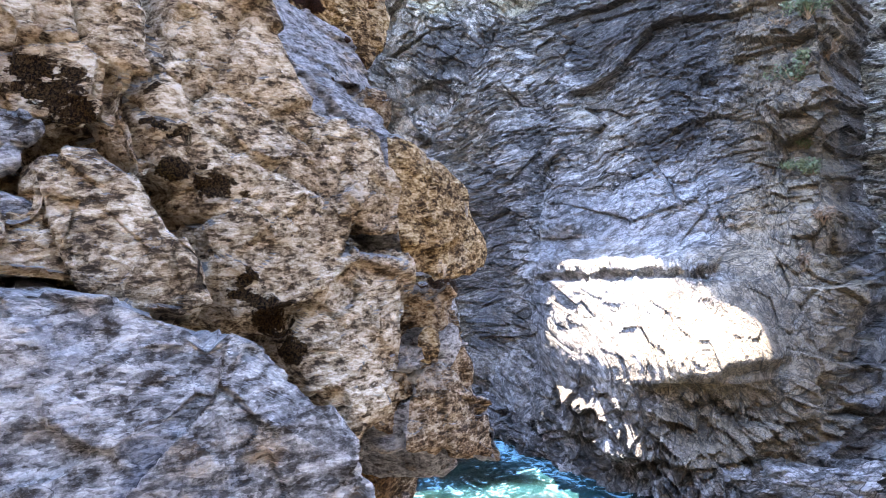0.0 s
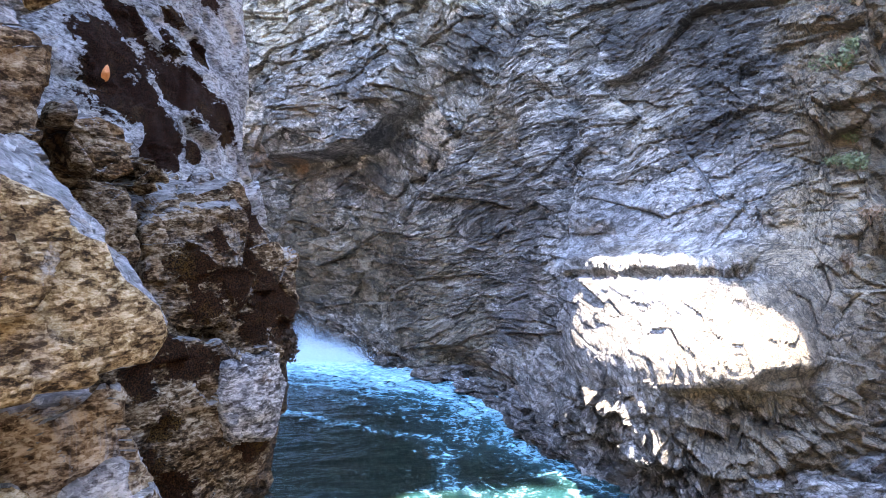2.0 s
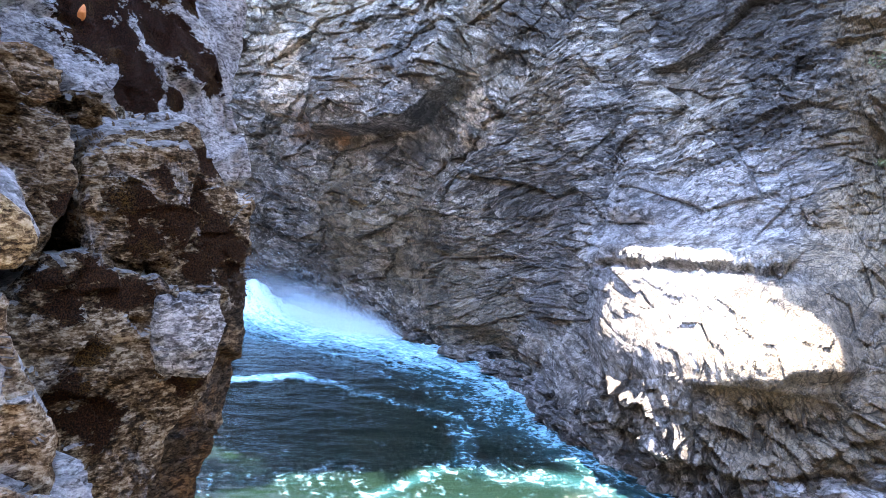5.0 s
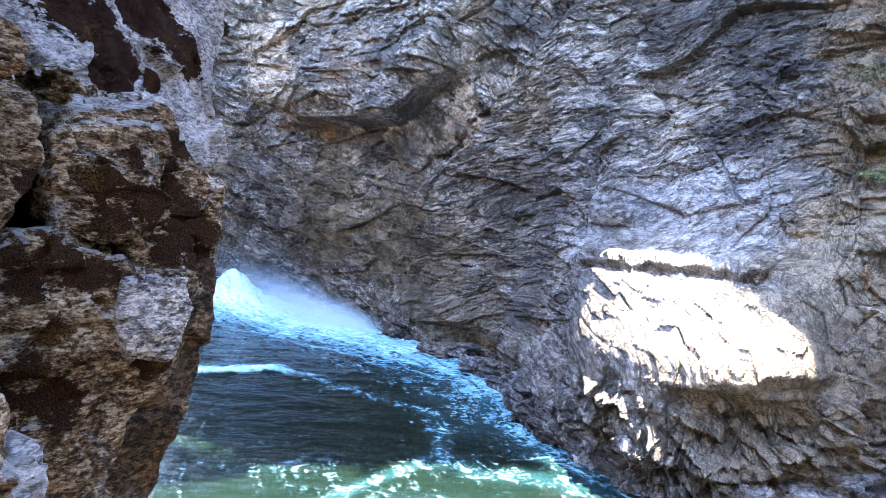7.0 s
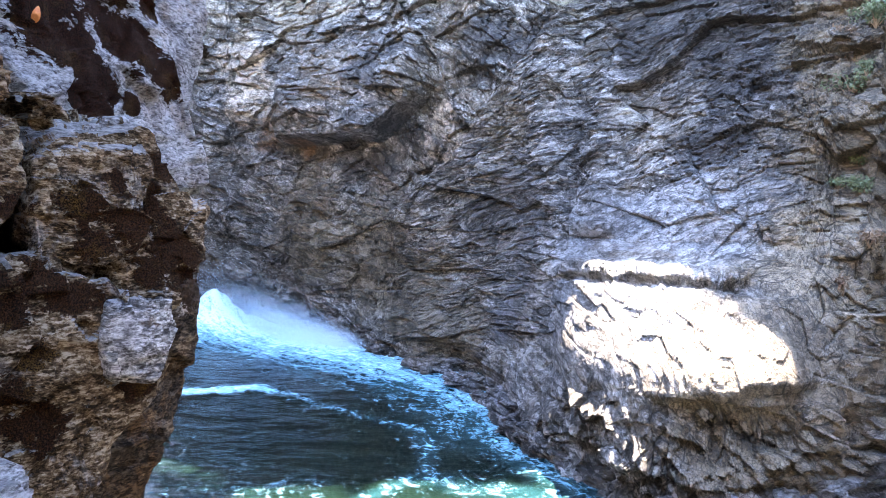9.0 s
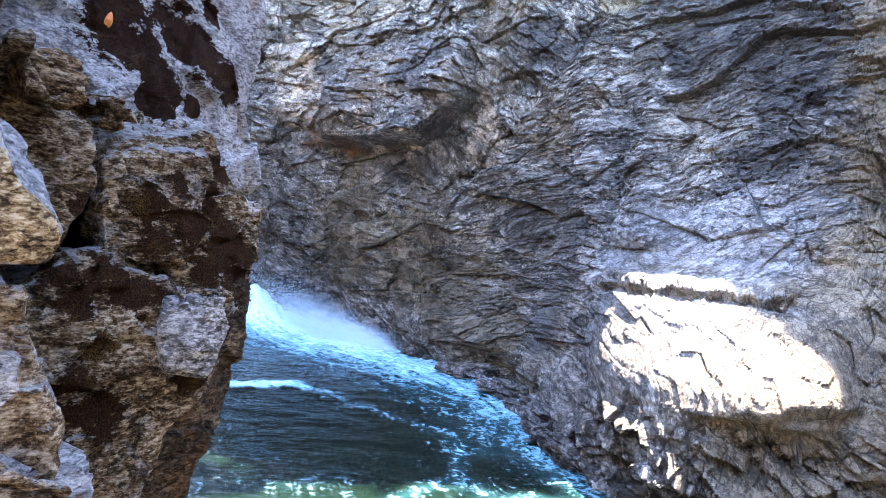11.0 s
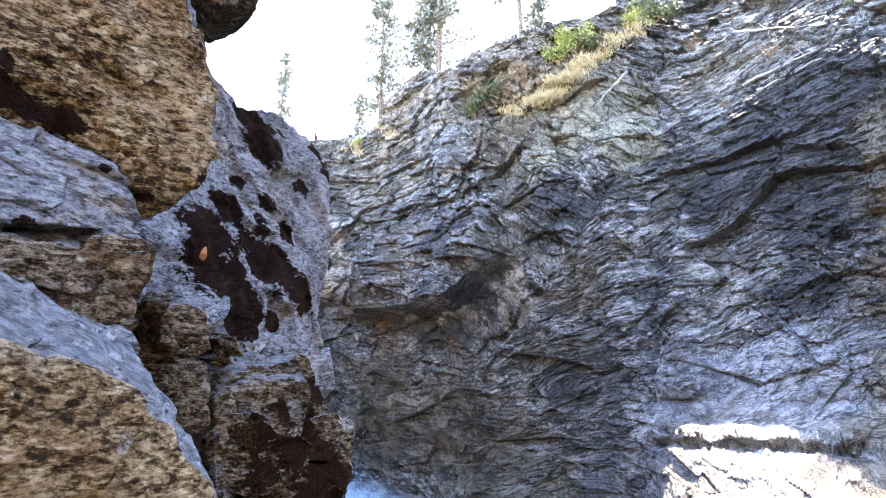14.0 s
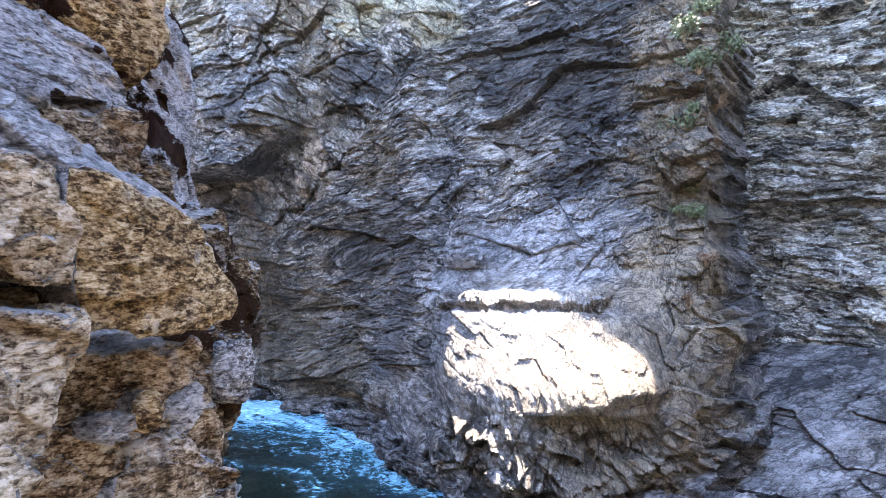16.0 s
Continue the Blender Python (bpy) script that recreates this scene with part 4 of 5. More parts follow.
ROCKS = {
    'boulder_low': ((-1.17, -0.13, 10.96), (0.35, -0.85, 0.40), [(-0.25, 0.14), (-0.19, 0.15), (-0.13, 0.14), (0.00, 0.10), (0.04, 0.07), (0.08, 0.04), (0.13, -0.03), (0.17, -0.10), (0.19, -0.17), (0.19, -0.23), (-0.24, -0.12)]),
    'boulder_shelf': ((-1.33, 0.00, 11.16), (0.40, -0.88, 0.25), [(-0.15, 0.04), (-0.08, 0.03), (-0.07, 0.10), (-0.05, 0.11), (0.02, 0.11), (0.05, 0.08), (0.08, 0.03), (0.13, -0.07), (0.16, -0.13), (0.11, -0.14), (-0.04, -0.09), (-0.15, -0.07)]),
    'rock_upper_left': ((-1.42, 0.22, 11.41), (0.45, -0.89, 0.10), [(-0.23, 0.21), (0.10, 0.29), (0.10, 0.08), (0.09, -0.06), (0.11, -0.18), (0.05, -0.15), (0.02, -0.10), (-0.24, -0.08)]),
    'rock_main': ((-1.151, 0.415, 11.276), (0.61, -0.79, 0.10), [(-0.197, 0.225), (-0.170, 0.355), (0.022, 0.406), (0.046, 0.294), (0.072, 0.193), (0.115, 0.122), (0.209, 0.091), (0.284, 0.083), (0.272, 0.006), (0.279, -0.051), (0.144, -0.164), (0.110, -0.208), (0.017, -0.331), (-0.032, -0.346), (-0.101, -0.276), (-0.154, -0.192), (-0.168, -0.133), (-0.125, -0.114), (-0.179, -0.044), (-0.219, -0.016), (-0.227, 0.100)]),
    'rock_slab': ((-0.814, 0.766, 11.186), (0.84, -0.54, 0.04), [(-0.208, 0.186), (-0.170, 0.186), (-0.085, 0.163), (0.058, 0.116), (0.139, 0.076), (0.210, 0.046), (0.231, -0.009), (0.280, -0.052), (0.299, -0.103), (0.265, -0.146), (0.053, -0.160), (-0.085, -0.166), (-0.185, -0.166), (-0.193, -0.094), (-0.199, -0.026), (-0.195, 0.037), (-0.214, 0.110)]),
    'rock_ramp': ((-1.08, 1.07, 11.71), (0.76, -0.51, 0.41), [(-0.24, 0.19), (-0.03, 0.14), (0.14, 0.07), (0.18, 0.02), (0.18, -0.11), (-0.00, -0.13), (-0.22, -0.18)]),
    'rock_block': ((-1.03, 1.03, 11.51), (0.78, -0.62, 0.10), [(-0.22, 0.07), (-0.10, 0.07), (0.01, 0.08), (0.17, 0.08), (0.18, 0.03), (0.16, -0.10), (0.08, -0.12), (0.03, -0.08), (-0.09, -0.03), (-0.22, 0.01)]),
    'rock_top': ((-1.04, 1.23, 11.98), (0.76, -0.65, 0.00), [(-0.54, 0.30), (0.07, 0.71), (0.13, 0.27), (0.18, 0.18), (0.22, 0.07), (0.22, -0.08), (0.20, -0.16), (0.12, -0.26), (0.06, -0.30), (0.02, -0.22), (-0.05, -0.19), (-0.17, -0.16), (-0.47, -0.17)]),
    'rock_face': ((-1.22, 2.78, 12.14), (0.93, -0.30, 0.20), [(-0.88, 0.59), (-0.49, 0.73), (-0.26, 0.56), (-0.22, 0.52), (0.15, 0.64), (0.41, 0.65), (0.58, 0.56), (0.58, 0.34), (0.43, -0.19), (0.30, -0.45), (0.22, -0.64), (0.28, -0.69), (0.30, -0.84), (-0.45, -0.90), (-0.95, -0.86)]),
    'rock_corner': ((-0.85, 1.74, 11.19), (0.75, -0.65, 0.12), [(-0.14, 0.09), (-0.07, 0.14), (0.15, 0.15), (0.17, 0.11), (0.14, -0.01), (0.10, -0.12), (-0.03, -0.18), (-0.15, -0.16), (-0.16, -0.03)]),
    'rock_mossy': ((-0.75, 1.95, 11.11), (0.82, -0.56, 0.10), [(-0.07, 0.19), (0.03, 0.23), (0.08, 0.16), (0.13, 0.08), (0.12, -0.07), (0.10, -0.18), (0.03, -0.20), (-0.14, -0.19), (-0.17, -0.08), (-0.10, 0.06)]),
    'rock_foot': ((-0.85, 1.70, 10.64), (0.75, -0.65, -0.10), [(-0.21, 0.37), (-0.12, 0.38), (-0.01, 0.37), (0.07, 0.31), (0.24, 0.27), (0.24, 0.14), (0.23, 0.03), (0.15, -0.07), (0.10, -0.13), (0.06, -0.23), (0.03, -0.43), (-0.05, -0.70), (-0.35, -0.55), (-0.38, 0.22)]),
    'rock_back': ((-0.89, 2.10, 10.41), (0.86, -0.50, -0.10), [(0.02, 0.52), (0.19, 0.53), (0.21, 0.35), (0.22, 0.19), (0.20, 0.10), (0.09, 0.03), (0.05, -0.18), (-0.01, -0.37), (-0.13, -0.76), (-0.39, -0.61), (-0.45, 0.21)]),
    'rock_column': ((-1.00, 1.53, 11.22), (0.75, -0.65, 0.10), [(-0.16, 0.24), (-0.01, 0.19), (0.08, 0.18), (0.09, 0.10), (0.09, -0.01), (0.06, -0.08), (0.02, -0.15), (-0.01, -0.20), (-0.16, -0.26)]),
    'rock_pale': ((-0.72, 1.77, 10.84), (0.81, -0.59, 0.05), [(-0.10, 0.09), (0.02, 0.11), (0.09, 0.10), (0.10, 0.01), (0.07, -0.08), (0.02, -0.13), (-0.08, -0.10), (-0.12, -0.00)]),
    'rock_low_pale': ((-0.82, 1.28, 10.54), (0.70, -0.65, 0.30), [(-0.11, 0.11), (0.02, 0.06), (0.07, 0.07), (0.08, 0.01), (0.05, -0.10), (-0.11, -0.14)]),
    'rock_under': ((-0.86, 0.99, 10.83), (0.71, -0.71, 0.00), [(-0.35, 0.22), (-0.12, 0.16), (0.02, 0.17), (0.11, 0.16), (0.13, 0.03), (0.19, -0.08), (0.21, -0.21), (0.17, -0.35), (-0.36, -0.10)]),
    'rock_square': ((-1.013, 0.481, 10.967), (0.58, -0.81, 0.12), [(-0.137, 0.114), (-0.065, 0.149), (0.020, 0.138), (0.091, 0.132), (0.161, 0.121), (0.151, 0.041), (0.128, -0.054), (0.108, -0.111), (0.057, -0.167), (-0.053, -0.215), (-0.120, -0.118), (-0.165, -0.058), (-0.177, 0.027)]),
    'rock_wedge': ((-0.959, 0.576, 11.219), (0.62, -0.78, 0.12), [(-0.031, 0.052), (-0.025, 0.077), (0.005, 0.086), (0.037, 0.059), (0.053, 0.024), (0.046, -0.020), (0.039, -0.054), (0.037, -0.088), (-0.045, -0.081), (-0.070, -0.054), (-0.046, 0.000)]),
    'rock_apron': ((-1.058, 0.645, 11.452), (0.62, -0.58, 0.52), [(-0.114, 0.176), (-0.031, 0.181), (0.042, 0.085), (0.123, -0.063), (0.130, -0.103), (0.036, -0.106), (-0.045, -0.091), (-0.142, -0.080)]),
    'rock_shoulder': ((-1.007, 0.492, 11.278), (0.61, -0.79, 0.10), [(-0.046, 0.100), (0.024, 0.102), (0.066, 0.062), (0.062, 0.024), (0.048, -0.004), (0.034, -0.059), (0.023, -0.103), (-0.040, -0.109), (-0.082, -0.108), (-0.089, 0.096)]),
    'boulder_left': ((-1.356, -0.118, 10.989), (0.35, -0.85, 0.40), [(-0.060, 0.107), (-0.019, 0.103), (0.027, 0.096), (0.034, 0.074), (0.031, 0.051), (0.026, 0.009), (0.012, -0.039), (0.004, -0.079), (0.000, -0.167), (-0.054, -0.154)]),
    'stone_shelf': ((-1.446, 0.051, 11.283), (0.40, -0.88, 0.25), [(-0.043, 0.040), (-0.006, 0.046), (0.036, 0.039), (0.039, 0.011), (0.013, -0.010), (0.005, -0.051), (-0.045, -0.074)]),
    'stone_shelf_low': ((-1.428, 0.007, 11.142), (0.40, -0.88, 0.25), [(-0.041, 0.059), (-0.006, 0.061), (0.027, 0.045), (0.039, -0.008), (0.034, -0.046), (-0.009, -0.056), (-0.043, -0.054)]),
    'stone_grey': ((-0.905, 0.834, 10.837), (0.66, -0.70, 0.25), [(-0.053, 0.029), (-0.007, 0.031), (0.049, 0.016), (0.053, -0.017), (0.015, -0.038), (-0.057, -0.021)]),
    'stone_knob': ((-0.862, 0.897, 10.849), (0.66, -0.74, 0.10), [(-0.019, 0.026), (0.002, 0.038), (0.024, 0.028), (0.023, -0.022), (-0.003, -0.043), (-0.026, -0.028)]),
    'rock_lower': ((-0.786, 0.990, 10.680), (0.68, -0.70, 0.15), [(-0.147, 0.091), (-0.089, 0.123), (-0.038, 0.116), (0.013, 0.087), (0.049, 0.041), (0.110, -0.018), (0.152, -0.039), (0.194, -0.137), (0.156, -0.210), (-0.221, -0.086), (-0.179, 0.032)]),
    'stone_step': ((-0.797, 1.051, 10.813), (0.70, -0.70, 0.10), [(-0.048, 0.025), (0.011, 0.058), (0.044, 0.038), (0.041, -0.061), (-0.005, -0.044), (-0.043, -0.016)]),
    'stone_crevice': ((-0.907, 1.069, 11.379), (0.72, -0.60, 0.30), [(-0.034, 0.008), (-0.001, 0.028), (0.022, 0.012), (0.029, -0.025), (-0.017, -0.024)]),
    'rock_crevice': ((-0.924, 1.364, 11.438), (0.78, -0.62, 0.10), [(-0.065, 0.059), (0.005, 0.075), (0.061, 0.043), (0.077, -0.052), (0.033, -0.076), (-0.044, -0.051), (-0.067, 0.002)]),
    'rock_tongue': ((-0.945, 1.678, 11.409), (0.78, -0.62, 0.10), [(-0.037, 0.061), (0.040, 0.041), (0.050, -0.010), (-0.019, -0.063), (-0.034, -0.030)]),
}
LOOKS = {
    "boulder_low": (0.9, (-.6, .75, -.1), GREY, "large blue-grey rock with pale veins"),
    "boulder_shelf": (0.6, (-.6, .75, 0), BROWN, "square grey-brown rock lying on the large rock"),
    "rock_upper_left": (0.8, (-.8, .6, .1), BROWN, "brown weathered rock with dark seams"),
    "rock_main": (0.8, (-.8, .55, .1), BROWN, "big rounded brown rock with mossy hollows"),
    "rock_slab": (0.27, (-.64, .52, .56), OCHRE, "tilted brown slab with a pale bluish top"),
    "rock_ramp": (0.7, (-.8, .5, .2), RAMP, "smooth blue-grey sloping rock below the top rock"),
    "rock_block": (0.6, (-.6, .6, .42), UMBER, "small brown block wedged between the slopes"),
    "rock_top": (0.9, (-.8, .55, .1), OCHRE, "large overhanging brown rock at the top"),
    "rock_face": (2.0, (-.9, .35, 0), FACE, "tall pale rock face with dark moss patches"),
    "rock_corner": (0.7, (-.65, .6, .3), MOSSY, "square-topped mossy rock with a pale ledge"),
    "rock_mossy": (0.9, (-.8, .55, .05), MOSSY, "dark mossy rock under the pale face"),
    "rock_foot": (1.2, (-.8, .55, 0), MOSSY, "rust-stained rock at the foot of the outcrop"),
    # a shaded face, its darkness painted into the material
    "rock_back": (1.2, (-.8, .55, 0), SHADE_ROCK, "rock behind the foot of the outcrop, coloured dark as shade"),
    "rock_column": (0.7, (-.8, .55, .1), MOSSY, "narrow upright rock with brown moss"),
    "rock_pale": (0.5, (-.8, .55, .05), GREY, "pale square stone set in the foot of the outcrop"),
    "rock_low_pale": (0.6, (-.8, .55, 0), RAMP, "pale blue-grey stone low in the outcrop"),
    "rock_square": (0.35, (-.70, .70, .1), BROWN, "square pale brown block with a flat top"),
    "rock_wedge": (0.30, (-.8, .6, .1), BROWN, "small brown block wedged above the square one"),
    "rock_apron": (0.25, (-.8, .55, -.1), RAMP, "sloping blue-grey rock between the slab and the boulders"),
    "rock_shoulder": (0.30, (-.8, .6, .1), BROWN, "tan shoulder of rock above the wedged block"),
    "boulder_left": (0.6, (-.6, .75, -.1), GREY, "cracked blue-grey rock split from the large one"),
    "stone_shelf": (0.3, (-.7, .7, 0), GREY, "small pale stone on the rock shelf"),
    "stone_shelf_low": (0.3, (-.7, .7, 0), GREY, "layered grey stone under the pale one"),
    "stone_grey": (0.2, (-.75, .6, 0), RAMP, "flat grey stone beneath the tilted slab"),
    "stone_knob": (0.2, (-.75, .6, 0), OCHRE, "rounded tan knob of rock beneath the slab"),
    "rock_lower": (0.5, (-.75, .6, -.1), UMBER, "large brown rock low in the outcrop"),
    "stone_step": (0.2, (-.75, .6, 0), GREY, "small grey stone in the broken rock"),
    "stone_crevice": (0.15, (-.75, .6, .1), RAMP, "small pale stone in the crevice behind the slab"),
    "rock_crevice": (0.3, (-.75, .6, .1), MOSSY, "mossy brown rock in the crevice"),
    "rock_tongue": (0.25, (-.75, .6, .1), MOSSY, "small mossy stone under the pale face"),
    "rock_under": (0.8, (-.75, .6, 0), UMBER, "broken brown rock beneath the tilted slab"),
}
for k, (name, (place, normal, outline)) in enumerate(ROCKS.items()):
    depth, push, mat, label = LOOKS[name]
    rock("rock", place, normal, outline, depth, push, mat, label, 300 + 11 * k, 0.55 if name in ("rock_slab", "rock_ramp") else 0.9, flank=RAMP if mat is OCHRE or mat is UMBER else None)


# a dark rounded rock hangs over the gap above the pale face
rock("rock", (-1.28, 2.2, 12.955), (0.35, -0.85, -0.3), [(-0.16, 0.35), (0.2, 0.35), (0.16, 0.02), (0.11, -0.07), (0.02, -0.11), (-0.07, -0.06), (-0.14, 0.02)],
     0.7, (-.5, .8, .3), SHADE_ROCK, "dark rounded rock jutting out over the face", 601, 0.5)


# ---- the water ----
def along(p, line):
    """The distance in plan of points from a line of points, and how far along it (0 to 1)."""
    best, at = np.full(len(p), 1e9), np.zeros(len(p))
    line = np.array(line, float)
    for k in range(len(line) - 1):
        a, d = line[k], line[k + 1] - line[k]
        t = np.clip(((p[:, :2] - a) @ d) / (d @ d), 0, 1)
        dist = np.linalg.norm(p[:, :2] - a - t[:, None] * d, axis=1)
        at = np.where(dist < best, (k + t) / (len(line) - 1), at)
        best = np.minimum(best, dist)
    return best, at


def water():
    m = Nodes("river_water")
    cols, rows = 560, 460
    az = np.radians(np.linspace(-34, 40, cols))
    r = 6 + (np.linspace(0, 1, rows) ** 1.5) * 110
    A, Rr = np.meshgrid(az, r)
    p = np.stack([Rr * np.sin(A), Rr * np.cos(A), 0 * A], -1).reshape(-1, 3)
    # the fast stream runs from the far corner along the far bank, then turns along the near rocks
    d1, t1 = along(p, [(-40, 104), (-25, 87), (-14, 72), (-7, 65), (-1, 58), (3.2, 50.5), (4.4, 44), (4.6, 38), (6.2, 33), (9, 28)])
    wide = np.interp(t1, [0, 0.3, 0.5, 0.7, 1], [13, 8.5, 6.5, 3.2, 1.6])
    foam = np.exp(-(d1 / wide) ** 2) * np.interp(t1, [0, 0.3, 0.45, 0.6, 0.72, 1], [1.3, 1.05, 0.80, 0.66, 0.52, 0.36])
    # a white streak peels off the rapids and splits near the sunlit corner
    d2, t2 = along(p, [(-18, 47.5), (-15.3, 47.9), (-12.1, 49.4), (-8.2, 46.7), (-5.4, 44), (-2.2, 41.1), (0.3, 39), (0.7, 34.5), (0.4, 32)])
    foam += np.interp(t2, [0, 0.25, 0.32, 0.5, 1], [1.1, 1.0, 0.34, 0.36, 0.34]) * np.exp(-(d2 / np.interp(t2, [0, 0.25, 0.4, 1], [1.3, 1.1, 1.0, 0.8])) ** 2)
    for line, most, size in [([(0.4, 32), (-1, 30.1), (-2.8, 27.9), (-4, 26)], 0.36, 0.8), ([(0.5, 31.5), (2.4, 29.9), (4.9, 29.5), (7.2, 28.5), (9, 26)], 0.34, 1.5),
                             ([(-12, 27), (-9, 29.6), (-7, 29.4), (-5, 30.5)], 0.22, 1.6), ([(-14, 60), (-9, 55), (-2, 49), (1, 43), (2.4, 37)], 0.30, 3.2), ([(-2, 27), (2, 26.5), (6, 26)], 0.22, 1.4)]:
        d3, t3 = along(p, line)
        foam = np.maximum(foam, most * np.exp(-(d3 / size) ** 2))
    rip = 1 - np.abs(fractal(p * (0.7, 1.6, 1), 4, 410)) * 2
    chop = np.clip(foam, 0, 1.2)
    p[:, 2] = 0.05 * fractal(p * (0.4, 0.9, 1), 3, 400) + 0.03 * rip + chop * (0.30 * fractal(p * (0.6, 0.6, 1), 4, 420) + 0.10)
    # the mound of white water at the far corner
    mound = np.exp(-(((p[:, 0] + 26) / 6) ** 2 + ((p[:, 1] - 84) / 8) ** 2))
    p[:, 2] += mound * (3.4 + 1.6 * fractal(p * 0.35, 4, 430))
    ob = sheet("river", p, rows, cols, m.mat)
    ob.data.attributes.new("foam", "FLOAT", "POINT").data.foreach_set("value", np.clip(foam + mound, 0, 1.4).astype(np.float32))
    ob.data.attributes.new("stream", "FLOAT_VECTOR", "POINT").data.foreach_set("vector", np.stack([t1 * 90, d1, 0 * d1], 1).astype(np.float32).ravel())
    a, f = m.tree.nodes.new("ShaderNodeAttribute"), m.tree.nodes.new("ShaderNodeAttribute")
    a.attribute_name, f.attribute_name = "foam", "stream"
    much = a.outputs["Fac"]
    flow = m.stretch(f.outputs["Vector"], (0.22, 0.9, 1))
    calm = m.stretch(m.pos, (0.35, 1.0, 1), (0, 0, 12))
    streaks = m.noise(1.0, 9, 0.68, flow, 1.2)
    froth = m.noise(3.0, 9, 0.74, m.stretch(m.pos, (0.7, 0.7, 0.7)), 0.8)
    thread = m.band(m.math("ABSOLUTE", m.math("SUBTRACT", m.noise(0.8, 7, 0.62, calm, 1.6), 0.5)), 0.035, 0.0)
    thread = m.math("MULTIPLY", thread, m.band(m.noise(0.35, 4, 0.6), 0.46, 0.62))
    cover = m.math("ADD", much, m.math("ADD", m.math("MULTIPLY", m.math("SUBTRACT", streaks, 0.5), 1.9), m.math("MULTIPLY", m.math("SUBTRACT", froth, 0.5), 2.4)))
    cover = m.math("ADD", cover, m.math("MULTIPLY", thread, m.math("ADD", m.math("MULTIPLY", much, 0.5), 0.22)))
    where = m.band(cover, 0.28, 0.95)
    deep = m.ramp(m.noise(0.12, 4, 0.5), [(0.35, (0.0014, 0.0048, 0.0038)), (0.65, (0.0022, 0.0060, 0.0044))])
    churn = m.mix(m.band(much, 0.12, 0.8), deep, (0.008, 0.050, 0.062))
    col = m.mix(where, churn, m.ramp(m.math("MULTIPLY", cover, 0.7), [(0.26, (0.02, 0.09, 0.11)), (0.50, (0.08, 0.22, 0.29)), (0.78, (0.22, 0.44, 0.55)), (1.0, (0.52, 0.72, 0.82))]))
    rough = m.mix(where, (0.06, 0.06, 0.06), (0.6, 0.6, 0.6))
    normal = m.bump(m.noise(2.2, 7, 0.62, calm, 0.6), 0.55, 0.10)
    normal = m.bump(m.math("MULTIPLY", froth, where), 0.5, 0.2, normal)
    m.put(m.bsdf.inputs["IOR"], 1.33)
    m.bsdf.inputs["Specular IOR Level"].default_value = 0.28
    m.done(col, rough, normal)
    return tagged(ob, "dark green river with white rapids", "water", kind="structure")


water()


# ---- spray over the rapids ----
def spray():
    rng = np.random.default_rng(5)
    m = Nodes("water_spray")
    m.done((0.50, 0.66, 0.78), 0.6)
    n = 220000
    t = rng.random(n) ** 0.9
    x = -27 + 19 * t + rng.normal(0, 1.8, n)
    y = 86 - 17 * t + rng.normal(0, 2.0, n)
    z = 0.1 + np.abs(rng.normal(0, 1, n)) * (3.2 * (1 - t) ** 1.1 + 0.5)
    size = 0.012 + 0.021 * rng.random(n)
    v = (np.stack([x, y, z], 1)[:, None, :] + rng.normal(0, 1, (n, 3, 3)) * size[:, None, None]).reshape(-1, 3)
    f = np.arange(n * 3).reshape(-1, 3)
    me = bpy.data.meshes.new("spray")
    me.from_pydata(v.tolist(), [], f.tolist())
    me.materials.append(m.mat)
    tagged(new("spray", me), "fine white spray over the rapids", "spray", kind="stuff")


spray()


# ---- rocks along the far bank ----
def bank_rock(place, size, turn, seed, material=CLIFF, label="dark wet ledge rock at the water's edge"):
    rows, cols = 44, 72
    th = np.linspace(0, math.pi, rows)[:, None]
    ph = np.linspace(0, 2 * math.pi, cols, endpoint=False)[None, :]
    d = np.stack([np.sin(th) * np.cos(ph), np.sin(th) * np.sin(ph), np.cos(th) * np.ones_like(ph)], -1).reshape(-1, 3)
    box = np.sign(d) * np.abs(d) ** 0.62
    p = box * np.array(size)
    big, _ = facets(p * 0.7 + seed, seed)
    small, _ = facets(p * (1.8, 1.8, 3.0) + seed, seed + 2)
    step = ledges(p[:, 2] + 0.3 * p[:, 0] + seed, p[:, 1], 0.5, seed + 4)
    p = p * (1 + 0.35 * big + 0.12 * small)[:, None] + d * (0.25 * step + 0.12 * fractal(p * 2.2, 3, seed))[:, None]
    c, s = math.cos(radians(turn)), math.sin(radians(turn))
    p = np.stack([p[:, 0] * c - p[:, 1] * s, p[:, 0] * s + p[:, 1] * c, p[:, 2]], 1) + place
    ob = sheet("bank_rock", p, rows, cols, material, True, False)
    layer = np.stack([p[:, 0], p[:, 1], p[:, 2] + 0.3 * p[:, 0]], 1)
    ob.data.attributes.new("layer", "FLOAT_VECTOR", "POINT").data.foreach_set("vector", layer.astype(np.float32).ravel())
    return tagged(ob, label, "rock", "rocks along the far bank")


